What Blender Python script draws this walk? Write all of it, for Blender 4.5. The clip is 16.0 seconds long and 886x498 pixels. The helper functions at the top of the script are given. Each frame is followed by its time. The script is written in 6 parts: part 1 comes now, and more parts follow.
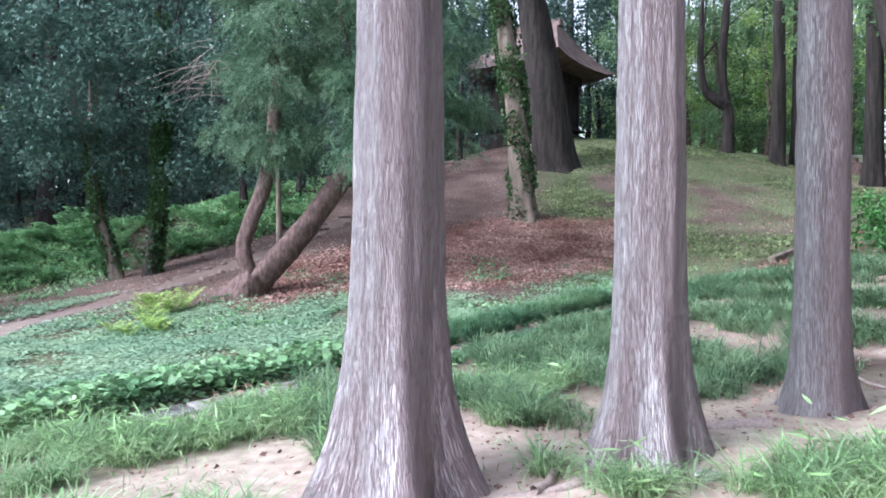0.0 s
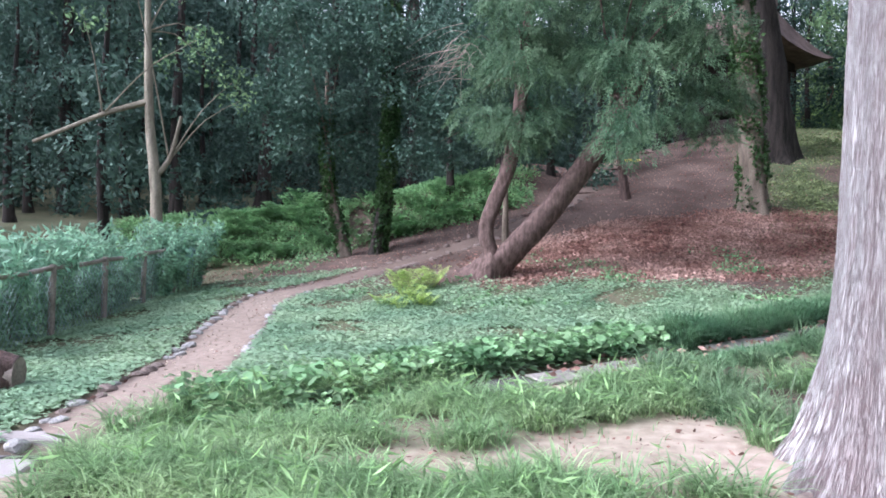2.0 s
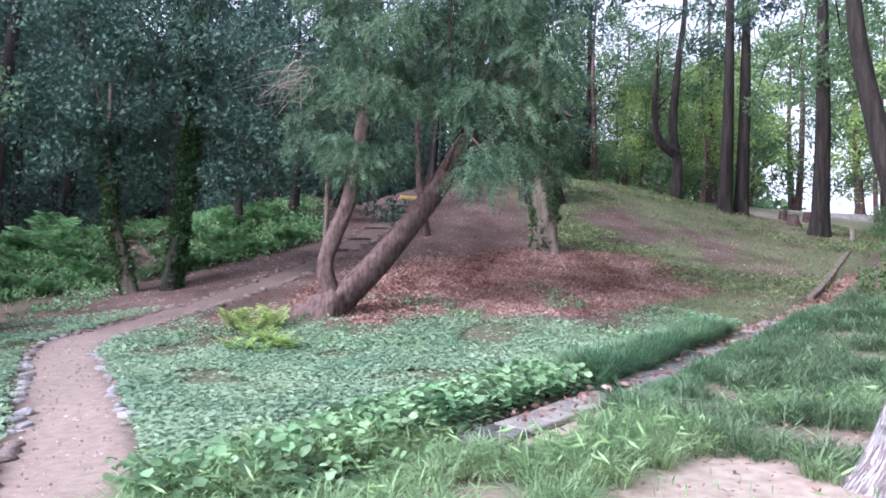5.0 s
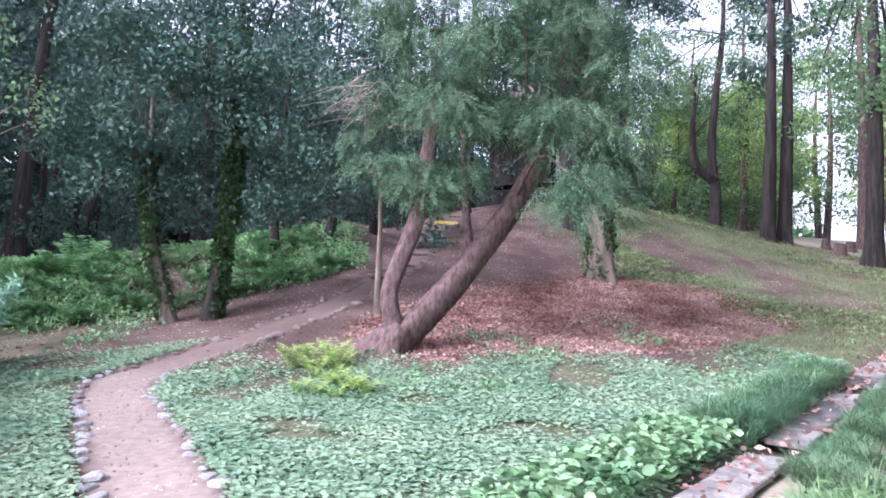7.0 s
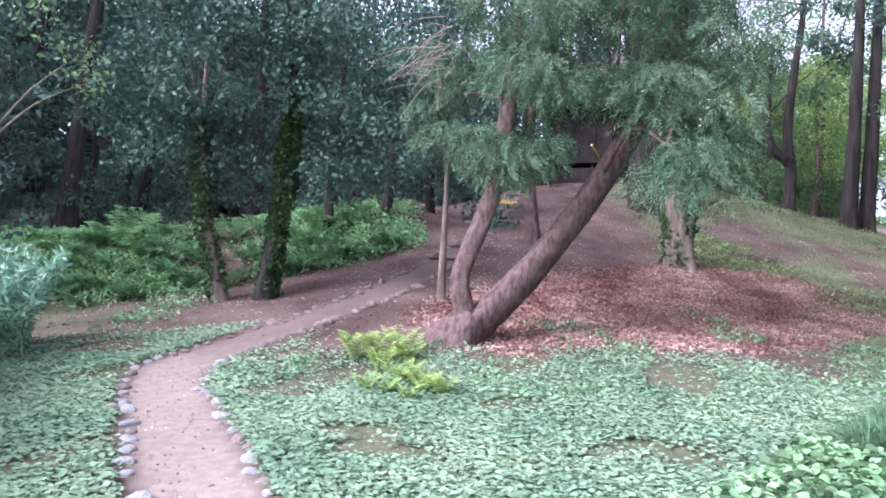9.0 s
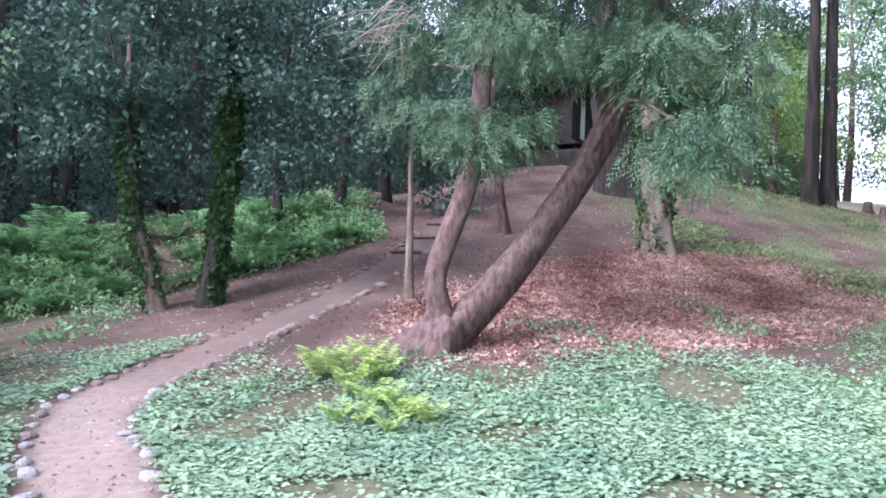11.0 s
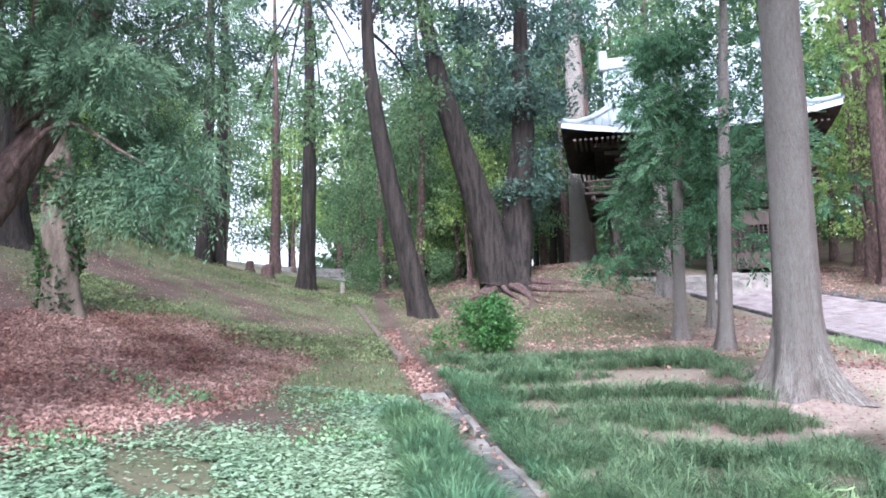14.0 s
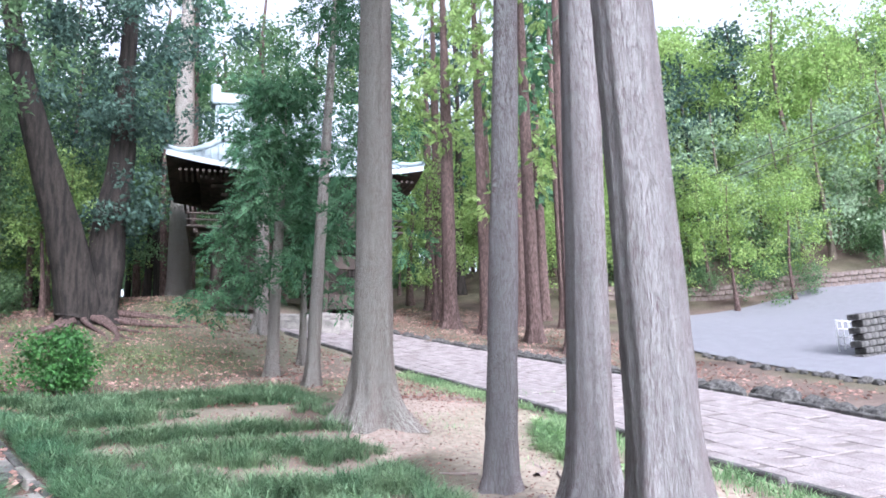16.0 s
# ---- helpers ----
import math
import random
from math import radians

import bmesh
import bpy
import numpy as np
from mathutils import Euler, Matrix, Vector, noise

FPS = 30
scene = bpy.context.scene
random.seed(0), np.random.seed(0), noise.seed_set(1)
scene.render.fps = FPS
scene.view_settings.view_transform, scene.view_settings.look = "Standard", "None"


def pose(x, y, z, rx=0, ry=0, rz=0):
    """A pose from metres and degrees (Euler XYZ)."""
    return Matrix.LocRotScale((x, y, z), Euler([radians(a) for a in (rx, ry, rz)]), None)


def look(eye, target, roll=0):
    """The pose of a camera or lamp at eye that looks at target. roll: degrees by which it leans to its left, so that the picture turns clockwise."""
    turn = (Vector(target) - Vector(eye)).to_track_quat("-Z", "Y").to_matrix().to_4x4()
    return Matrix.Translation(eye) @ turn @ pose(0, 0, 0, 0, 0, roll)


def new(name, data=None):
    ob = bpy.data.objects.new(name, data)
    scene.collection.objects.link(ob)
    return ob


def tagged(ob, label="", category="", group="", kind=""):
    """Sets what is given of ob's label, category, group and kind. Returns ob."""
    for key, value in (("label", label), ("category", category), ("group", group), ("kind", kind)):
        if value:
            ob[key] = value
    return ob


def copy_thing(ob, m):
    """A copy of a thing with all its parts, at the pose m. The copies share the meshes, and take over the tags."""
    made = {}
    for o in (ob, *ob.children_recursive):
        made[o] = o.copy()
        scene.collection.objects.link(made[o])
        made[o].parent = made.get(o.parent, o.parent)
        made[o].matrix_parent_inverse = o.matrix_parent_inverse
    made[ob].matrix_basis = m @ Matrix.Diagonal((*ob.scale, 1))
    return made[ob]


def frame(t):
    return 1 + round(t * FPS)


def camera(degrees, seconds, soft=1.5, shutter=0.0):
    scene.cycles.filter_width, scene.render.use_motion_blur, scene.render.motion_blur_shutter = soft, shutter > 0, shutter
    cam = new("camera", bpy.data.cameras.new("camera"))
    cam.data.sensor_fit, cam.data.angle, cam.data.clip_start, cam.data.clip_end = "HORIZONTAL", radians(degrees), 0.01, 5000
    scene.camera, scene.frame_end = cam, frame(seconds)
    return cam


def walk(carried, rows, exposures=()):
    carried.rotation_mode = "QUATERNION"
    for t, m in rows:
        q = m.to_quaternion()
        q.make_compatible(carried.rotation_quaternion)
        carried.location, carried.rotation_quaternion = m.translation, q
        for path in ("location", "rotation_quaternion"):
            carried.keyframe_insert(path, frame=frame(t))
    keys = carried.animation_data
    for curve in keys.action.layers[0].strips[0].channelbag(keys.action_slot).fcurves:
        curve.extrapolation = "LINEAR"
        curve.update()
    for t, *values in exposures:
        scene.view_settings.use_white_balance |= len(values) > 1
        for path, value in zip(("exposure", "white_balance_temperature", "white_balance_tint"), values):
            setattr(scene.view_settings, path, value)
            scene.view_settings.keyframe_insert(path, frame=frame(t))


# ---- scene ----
cam = camera(64.1, 16.0, 1.75)
PATH = [
    (0, (-0.118, 0.289, 1.484), (-0.117, 2.289, 1.497), 0.1),
    (0.5, (-0.592, 0.345, 1.461), (-0.716, 2.341, 1.472), 0.1),
    (1, (-1.071, 0.321, 1.378), (-1.281, 2.31, 1.397), 0.4),
    (1.5, (-1.57, 0.27, 1.303), (-1.908, 2.242, 1.292), 0.7),
    (2, (-2.088, 0.248, 1.277), (-2.491, 2.207, 1.261), 2.3),
    (2.5, (-2.603, 0.121, 1.228), (-2.91, 2.097, 1.175), 1.6),
    (3, (-3.0, 0.051, 1.192), (-3.203, 2.04, 1.157), 1.7),
    (3.5, (-3.392, 0.024, 1.151), (-3.403, 2.023, 1.096), 0.9),
    (4, (-3.706, 0.256, 1.108), (-3.611, 2.253, 1.057), 1.7),
    (4.2, (-3.848, 0.375, 1.127), (-3.651, 2.366, 1.141), 1.3),
    (6.5, (-5.197, 1.861, 1.313), (-4.782, 3.811, 1.473), 2.8),
    (7, (-5.388, 2.16, 1.328), (-5.053, 4.123, 1.509), 3.0),
    (7.5, (-5.47, 2.461, 1.334), (-5.206, 4.433, 1.529), 3.8),
    (8, (-5.54, 2.76, 1.34), (-5.322, 4.745, 1.449), 4.9),
    (10.3, (-5.932, 4.354, 1.561), (-5.631, 6.328, 1.678), 2.2),
    (10.5, (-5.935, 4.503, 1.567), (-5.594, 6.472, 1.643), 2.2),
    (11, (-5.89, 4.936, 1.606), (-5.526, 6.9, 1.692), 2.4),
    (11.5, (-5.9, 5.415, 1.597), (-5.376, 7.342, 1.699), 3.0),
    (12, (-5.997, 5.867, 1.588), (-5.061, 7.624, 1.772), 1.3),
    (12.5, (-5.965, 6.165, 1.616), (-4.708, 7.709, 1.81), -0.3),
    (13, (-5.912, 6.374, 1.649), (-4.504, 7.774, 1.885), -1.0),
    (13.5, (-5.907, 6.469, 1.684), (-4.358, 7.707, 1.942), -0.7),
    (14, (-5.956, 6.494, 1.704), (-4.265, 7.528, 1.969), -1.0),
    (14.5, (-5.986, 6.466, 1.704), (-4.162, 7.236, 1.982), -1.3),
    (15, (-6.012, 6.427, 1.703), (-4.105, 6.948, 2.006), -1.8),
    (15.5, (-6.039, 6.395, 1.704), (-4.08, 6.627, 2.034), -1.7),
    (16, (-6.06, 6.37, 1.704), (-4.09, 6.36, 2.045), -1.6),
]
walk(cam, [(t, look(eye, target, roll)) for t, eye, target, roll in PATH], [(0, 0.6, 5430, 18), (2, 0.45, 5580, 21), (4.2, 0.38, 5480, 26), (7, 0.76, 5480, 32), (11, 0.78, 5430, 29), (12.5, 0.73, 5450, 26), (16, 0.58, 5530, 18)])

# ---------------------------------------------------------------- light
world = bpy.data.worlds.new("sky")
scene.world = world
world.use_nodes = True
wn = world.node_tree.nodes
sky = wn.new("ShaderNodeTexSky")
sky.sky_type = "NISHITA"
sky.sun_disc = False
sky.sun_elevation = radians(38)
sky.sun_rotation = radians(250)
sky.air_density, sky.dust_density, sky.ozone_density = 1.2, 4.0, 1.0
cloud = wn.new("ShaderNodeHueSaturation")
cloud.inputs["Saturation"].default_value, cloud.inputs["Value"].default_value = 0.22, 2.1
world.node_tree.links.new(sky.outputs[0], cloud.inputs["Color"])
world.node_tree.links.new(cloud.outputs[0], wn["Background"].inputs[0])
wn["Background"].inputs[1].default_value = 0.15
sun = new("sun", bpy.data.lights.new("sun", "SUN"))
sun.data.energy = 2.6
sun.data.angle = radians(18)
sun.data.color = (1.0, 0.95, 0.88)
sun.matrix_world = look((-44, -14, 30), (0, 8, 0))

# ---------------------------------------------------------------- materials


def links(m, a, b):
    m.node_tree.links.new(a, b)


def mat(name, c1, c2, rough=0.85, scale=6.0, fine=60.0, bump=0.3, stretch=(1, 1, 1), coord="Object", var=0.25, spec=0.3, trans=0.0, metal=0.0, island=False):
    """Two-colour surface with coarse and fine variation and relief."""
    m = bpy.data.materials.new(name)
    m.use_nodes = True
    n = m.node_tree.nodes
    b = n["Principled BSDF"]
    b.inputs["Roughness"].default_value = rough
    b.inputs["Specular IOR Level"].default_value = spec
    b.inputs["Metallic"].default_value = metal
    tc = n.new("ShaderNodeTexCoord")
    mp = n.new("ShaderNodeMapping")
    mp.inputs["Scale"].default_value = stretch
    links(m, tc.outputs[coord], mp.inputs[0])
    big, small = n.new("ShaderNodeTexNoise"), n.new("ShaderNodeTexNoise")
    big.inputs["Scale"].default_value, small.inputs["Scale"].default_value = scale, fine
    big.inputs["Detail"].default_value, small.inputs["Detail"].default_value = 5, 3
    links(m, mp.outputs[0], big.inputs["Vector"])
    links(m, mp.outputs[0], small.inputs["Vector"])
    ramp = n.new("ShaderNodeMapRange")
    ramp.inputs[1].default_value, ramp.inputs[2].default_value = 0.36, 0.64
    links(m, big.outputs[0], ramp.inputs[0])
    mix = n.new("ShaderNodeMix")
    mix.data_type = "RGBA"
    mix.inputs[6].default_value, mix.inputs[7].default_value = (*c1, 1), (*c2, 1)
    links(m, ramp.outputs[0], mix.inputs[0])
    hsv = n.new("ShaderNodeHueSaturation")
    links(m, mix.outputs[2], hsv.inputs["Color"])
    add = n.new("ShaderNodeMapRange")
    add.inputs[1].default_value, add.inputs[2].default_value = 0.25, 0.75
    add.inputs[3].default_value, add.inputs[4].default_value = 1 - var, 1 + var
    if island:
        geo = n.new("ShaderNodeNewGeometry")
        add.inputs[1].default_value, add.inputs[2].default_value = 0, 1
        links(m, geo.outputs["Random Per Island"], add.inputs[0])
    else:
        links(m, small.outputs[0], add.inputs[0])
    links(m, add.outputs[0], hsv.inputs["Value"])
    links(m, hsv.outputs[0], b.inputs["Base Color"])
    if bump:
        bp = n.new("ShaderNodeBump")
        bp.inputs["Strength"].default_value = bump
        bp.inputs["Distance"].default_value = 0.02
        links(m, small.outputs[0], bp.inputs["Height"])
        links(m, bp.outputs[0], b.inputs["Normal"])
    if trans:
        tr = n.new("ShaderNodeBsdfTranslucent")
        ms = n.new("ShaderNodeMixShader")
        ms.inputs[0].default_value = trans
        links(m, hsv.outputs[0], tr.inputs[0])
        links(m, b.outputs[0], ms.inputs[1])
        links(m, tr.outputs[0], ms.inputs[2])
        links(m, ms.outputs[0], n["Material Output"].inputs[0])
    return m


def leafmat(name, c1, c2, rough=0.5, trans=0.3, scale=1.2, var=0.45):
    return mat(name, c1, c2, rough, scale, 20, 0, var=var, spec=0.2, trans=trans, island=True)


def cedar_bark(name, purple, silver, lit_lichen, amount):
    """Fibrous conifer bark: long shallow fissures, peeling strips and a lichened west side with sunlight painted in."""
    m = mat(name, purple, silver, 0.9, 1.1, 60, 0, (4, 4, 0.16), var=0.1)
    n = m.node_tree.nodes
    b = n["Principled BSDF"]
    mp = [q for q in n if q.bl_idname == "ShaderNodeMapping"][0]
    hsv = [q for q in n if q.bl_idname == "ShaderNodeHueSaturation"][0]
    tc = [q for q in n if q.bl_idname == "ShaderNodeTexCoord"][0]

    def node(kind, **values):
        q = n.new(kind)
        for k, v in values.items():
            q.inputs[k].default_value = v
        return q

    def value(a, op, c):
        q = n.new("ShaderNodeMath")
        q.operation = op
        links(m, a, q.inputs[0])
        if isinstance(c, float):
            q.inputs[1].default_value = c
        else:
            links(m, c, q.inputs[1])
        return q.outputs[0]
    # grain runs up the stem whatever the flare of its foot
    flat = n.new("ShaderNodeVectorMath")
    flat.operation = "MULTIPLY"
    flat.inputs[1].default_value = (1, 1, 0)
    links(m, tc.outputs["Object"], flat.inputs[0])
    ring = n.new("ShaderNodeVectorMath")
    ring.operation = "NORMALIZE"
    links(m, flat.outputs[0], ring.inputs[0])
    wide = n.new("ShaderNodeVectorMath")
    wide.operation = "SCALE"
    wide.inputs["Scale"].default_value = 0.42
    links(m, ring.outputs[0], wide.inputs[0])
    rise = n.new("ShaderNodeVectorMath")
    rise.operation = "MULTIPLY"
    rise.inputs[1].default_value = (0, 0, 1)
    links(m, tc.outputs["Object"], rise.inputs[0])
    both = n.new("ShaderNodeVectorMath")
    links(m, wide.outputs[0], both.inputs[0])
    links(m, rise.outputs[0], both.inputs[1])
    links(m, both.outputs[0], mp.inputs[0])
    # pale west side: lichened tone, with the sun-facing brightness painted in by normal
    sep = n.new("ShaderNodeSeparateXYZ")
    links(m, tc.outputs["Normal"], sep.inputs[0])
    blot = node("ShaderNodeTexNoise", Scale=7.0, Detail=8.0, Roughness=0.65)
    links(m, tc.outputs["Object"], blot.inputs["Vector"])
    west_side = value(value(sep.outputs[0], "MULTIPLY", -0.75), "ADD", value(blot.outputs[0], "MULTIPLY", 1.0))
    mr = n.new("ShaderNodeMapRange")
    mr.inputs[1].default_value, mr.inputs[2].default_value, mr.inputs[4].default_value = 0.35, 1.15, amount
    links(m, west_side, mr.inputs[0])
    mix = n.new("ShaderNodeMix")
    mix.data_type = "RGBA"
    mix.inputs[7].default_value = (*lit_lichen, 1)
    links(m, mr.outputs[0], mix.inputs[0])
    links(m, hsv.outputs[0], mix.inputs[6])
    # fissures
    heights = []
    for scale, width in ((19.0, 0.035), (44.0, 0.06)):
        t = node("ShaderNodeTexNoise", Scale=scale, Detail=3.0, Distortion=0.4)
        links(m, mp.outputs[0], t.inputs["Vector"])
        d = value(value(t.outputs[0], "SUBTRACT", 0.5), "ABSOLUTE", 0.0)
        r = n.new("ShaderNodeMapRange")
        r.inputs[2].default_value = width
        links(m, d, r.inputs[0])
        heights.append(r.outputs[0])
    h = value(heights[0], "MULTIPLY", heights[1])
    dark = n.new("ShaderNodeMix")
    dark.data_type = "RGBA"
    dark.inputs[6].default_value = (purple[0] * 0.77, purple[1] * 0.73, purple[2] * 0.73, 1)
    links(m, h, dark.inputs[0])
    links(m, mix.outputs[2], dark.inputs[7])
    links(m, dark.outputs[2], b.inputs["Base Color"])
    small = [q for q in n if q.bl_idname == "ShaderNodeTexNoise"][1]
    bump = node("ShaderNodeBump", Strength=1.0, Distance=0.011)
    links(m, value(h, "ADD", value(small.outputs[0], "MULTIPLY", 0.6)), bump.inputs["Height"])
    links(m, bump.outputs[0], b.inputs["Normal"])
    return m


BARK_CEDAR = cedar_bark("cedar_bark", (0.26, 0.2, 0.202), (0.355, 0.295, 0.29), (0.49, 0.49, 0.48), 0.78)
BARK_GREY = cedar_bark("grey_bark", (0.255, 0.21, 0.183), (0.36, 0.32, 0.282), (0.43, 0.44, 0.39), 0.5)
BARK_BROWN = mat("brown_bark", (0.066, 0.043, 0.037), (0.16, 0.109, 0.097), 0.9, 7.0, 45, 1.0, (2, 2, 0.7), var=0.4)
BARK_DARK = mat("dark_bark", (0.014, 0.012, 0.011), (0.046, 0.038, 0.032), 0.92, 3.0, 24, 0.9, (3, 3, 0.3), var=0.4)
BARK_PALE = mat("pale_bark", (0.10, 0.08, 0.062), (0.20, 0.165, 0.13), 0.9, 3.0, 30, 0.6, (2, 2, 0.6), var=0.35)
BARK_TAN = mat("tan_bark", (0.15, 0.135, 0.10), (0.27, 0.245, 0.19), 0.9, 3.0, 30, 0.6, (2, 2, 0.6), var=0.3)
SOIL = mat("soil", (0.30, 0.22, 0.165), (0.46, 0.36, 0.29), 0.95, 1.5, 40, 0.6)
EARTH_STONE = mat("earthy_stone", (0.15, 0.115, 0.10), (0.27, 0.22, 0.195), 0.95, 5, 50, 0.5)
STONE = mat("stone", (0.26, 0.255, 0.25), (0.44, 0.43, 0.41), 0.9, 5, 50, 0.5)
PAVE = mat("paving_stone", (0.235, 0.20, 0.195), (0.335, 0.295, 0.285), 0.85, 2.5, 40, 0.5, var=0.35)
ASPHALT = mat("asphalt", (0.185, 0.182, 0.197), (0.205, 0.202, 0.218), 0.9, 2.5, 90, 0.2, var=0.2)
DARKROCK = mat("dark_rock", (0.05, 0.048, 0.046), (0.15, 0.145, 0.135), 0.9, 4, 40, 0.7, var=0.35)
JOINT = mat("paving_joint", (0.14, 0.12, 0.112), (0.22, 0.19, 0.175), 0.95, 4, 50, 0.4)
WALLSTONE = mat("wall_stone", (0.16, 0.15, 0.135), (0.30, 0.28, 0.25), 0.9, 3, 30, 0.6)
WOOD_DARK = mat("dark_weathered_wood", (0.035, 0.028, 0.024), (0.085, 0.066, 0.055), 0.8, 3, 30, 0.4, (1, 1, 0.3))
# darker copy of the weathered timber: tree shade put into its colour
WOOD_SHADED = mat("shaded_wood", (0.012, 0.01, 0.009), (0.036, 0.028, 0.024), 0.85, 3, 30, 0.4, (1, 1, 0.3))
WOOD_GREY = mat("grey_timber", (0.20, 0.17, 0.15), (0.32, 0.28, 0.25), 0.85, 3, 30, 0.4)
ROOF = mat("roof_copper", (0.30, 0.36, 0.38), (0.42, 0.48, 0.50), 0.45, 2, 30, 0.2, spec=0.5)
ROOF_RED = mat("rust_roof", (0.11, 0.075, 0.068), (0.20, 0.14, 0.125), 0.7, 2, 30, 0.2)
CONCRETE = mat("concrete", (0.26, 0.235, 0.225), (0.36, 0.33, 0.315), 0.9, 2, 70, 0.15, var=0.12)
PLASTER = mat("white_plaster", (0.62, 0.62, 0.62), (0.74, 0.74, 0.74), 0.9, 2, 40, 0.1)
METAL = mat("galvanised_metal", (0.30, 0.40, 0.44), (0.40, 0.50, 0.54), 0.5, 5, 40, 0.1, metal=0.3)
L_CYPRESS = leafmat("cypress_leaf", (0.052, 0.108, 0.062), (0.13, 0.21, 0.119), 0.65, 0.3)
L_CEDAR = leafmat("cedar_leaf", (0.05, 0.13, 0.065), (0.11, 0.22, 0.11), 0.55, 0.35)
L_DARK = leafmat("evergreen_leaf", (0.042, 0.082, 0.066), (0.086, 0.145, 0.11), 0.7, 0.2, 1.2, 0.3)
L_MID = leafmat("broad_leaf", (0.10, 0.185, 0.09), (0.20, 0.31, 0.15), 0.5, 0.55)
L_LIGHT = leafmat("maple_leaf", (0.23, 0.36, 0.11), (0.41, 0.54, 0.20), 0.5, 0.6)
L_PALE = leafmat("pale_broad_leaf", (0.24, 0.35, 0.22), (0.38, 0.49, 0.32), 0.45, 0.5)
L_IVY = leafmat("ivy_leaf", (0.03, 0.075, 0.025), (0.06, 0.12, 0.04), 0.4, 0.2)
L_COVER = leafmat("cover_leaf", (0.24, 0.375, 0.242), (0.355, 0.485, 0.312), 0.85, 0.35, 0.9, 0.22)
L_MOSS = leafmat("hill_moss_leaf", (0.13, 0.17, 0.08), (0.24, 0.29, 0.14), 0.7, 0.3, 1.2, 0.5)
L_CREEPER = leafmat("creeper_leaf", (0.15, 0.29, 0.14), (0.28, 0.44, 0.23), 0.5, 0.35, 1.5, 0.55)
L_ROWS = leafmat("tufted_blade", (0.11, 0.20, 0.105), (0.235, 0.34, 0.19), 0.55, 0.4, 2.2, 0.5)
L_GRASS = leafmat("grass_blade", (0.20, 0.335, 0.16), (0.37, 0.50, 0.265), 0.5, 0.4, 0.9)
L_MONDO = leafmat("mondo_blade", (0.10, 0.21, 0.115), (0.21, 0.345, 0.18), 0.5, 0.35, 0.9)
L_SASA = leafmat("sasa_leaf", (0.24, 0.40, 0.16), (0.36, 0.53, 0.26), 0.5, 0.45, 1.5)
L_FERN = leafmat("fern_leaf", (0.38, 0.53, 0.16), (0.55, 0.68, 0.27), 0.5, 0.4, 1.5)
L_BANK = leafmat("bank_fern_leaf", (0.16, 0.33, 0.15), (0.29, 0.48, 0.22), 0.5, 0.45, 1.5)
L_DEAD = leafmat("dead_leaf", (0.195, 0.10, 0.08), (0.39, 0.26, 0.216), 0.8, 0.1, 0.8, 0.55)
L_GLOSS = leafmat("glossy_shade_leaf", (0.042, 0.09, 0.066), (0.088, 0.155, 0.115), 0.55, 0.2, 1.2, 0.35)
L_HEDGE = leafmat("hedge_leaf", (0.19, 0.36, 0.25), (0.36, 0.55, 0.38), 0.45, 0.35, 1.5)
TWIG = mat("dead_twig", (0.22, 0.17, 0.15), (0.32, 0.26, 0.23), 0.9, 5, 40, 0.2)
BLUE_SHEET = mat("faded_blue_sheet", (0.20, 0.33, 0.37), (0.34, 0.47, 0.50), 0.6, 4, 30, 0.2)
YELLOW = mat("yellow_sign_paint", (0.75, 0.60, 0.12), (0.82, 0.68, 0.2), 0.6, 5, 40, 0.1)

# ---------------------------------------------------------------- terrain
DRAIN_A, DRAIN_U = np.array((-5.77, 4.39)), np.array((0.7586, 0.6516))
DRAIN_N = np.array((-DRAIN_U[1], DRAIN_U[0]))
TRAIL = [(-5.3, 3.2), (-5.75, 5.2), (-6.25, 7.2), (-6.85, 9.0), (-7.4, 10.6), (-7.95, 12.2), (-8.05, 13.4), (-7.75, 14.6), (-7.1, 15.75), (-5.7, 18.0), (-3.9, 20.8), (-2.0, 25.0), (-0.7, 29.4), (2.0, 34.0)]
PAVED = [(-8, -6.5), (0, -1.7), (5, 0.5), (9, 1.9), (15.4, 4.8), (19.8, 7.8), (22.6, 11.6)]


def dense(line, step=0.25):
    """A smooth curve through the points of a plan line."""
    p = [np.array(q, float) for q in line]
    p = [2 * p[0] - p[1]] + p + [2 * p[-1] - p[-2]]
    out = []
    for a, b, c, d in zip(p, p[1:], p[2:], p[3:]):
        k = max(2, int(np.linalg.norm(c - b) / step))
        for i in range(k):
            t = i / k
            out.append(0.5 * (2 * b + (c - a) * t + (2 * a - 5 * b + 4 * c - d) * t * t + (3 * b - a - 3 * c + d) * t ** 3))
    return np.array(out + [p[-2]])


TRAIL_D, PAVED_D = dense(TRAIL), dense(PAVED)


def off_line(x, y, line):
    """Distance from each point to a plan line."""
    x, y = np.asarray(x, float), np.asarray(y, float)
    best = np.full(x.shape, 1e9)
    for q in line:
        best = np.minimum(best, (x - q[0]) ** 2 + (y - q[1]) ** 2)
    return np.sqrt(best)


def wave(x, y, f, seed):
    """Cheap smooth noise in -1..1."""
    r = np.random.RandomState(seed)
    v = 0
    for i in range(5):
        a, p, k = r.uniform(0, 6.28), r.uniform(0, 6.28), f * r.uniform(0.6, 1.6)
        v = v + np.sin(k * (x * math.cos(a) + y * math.sin(a)) + p + 1.3 * np.sin(0.7 * k * (y * math.cos(a) - x * math.sin(a)) + 2 * p))
    return v / 3.2


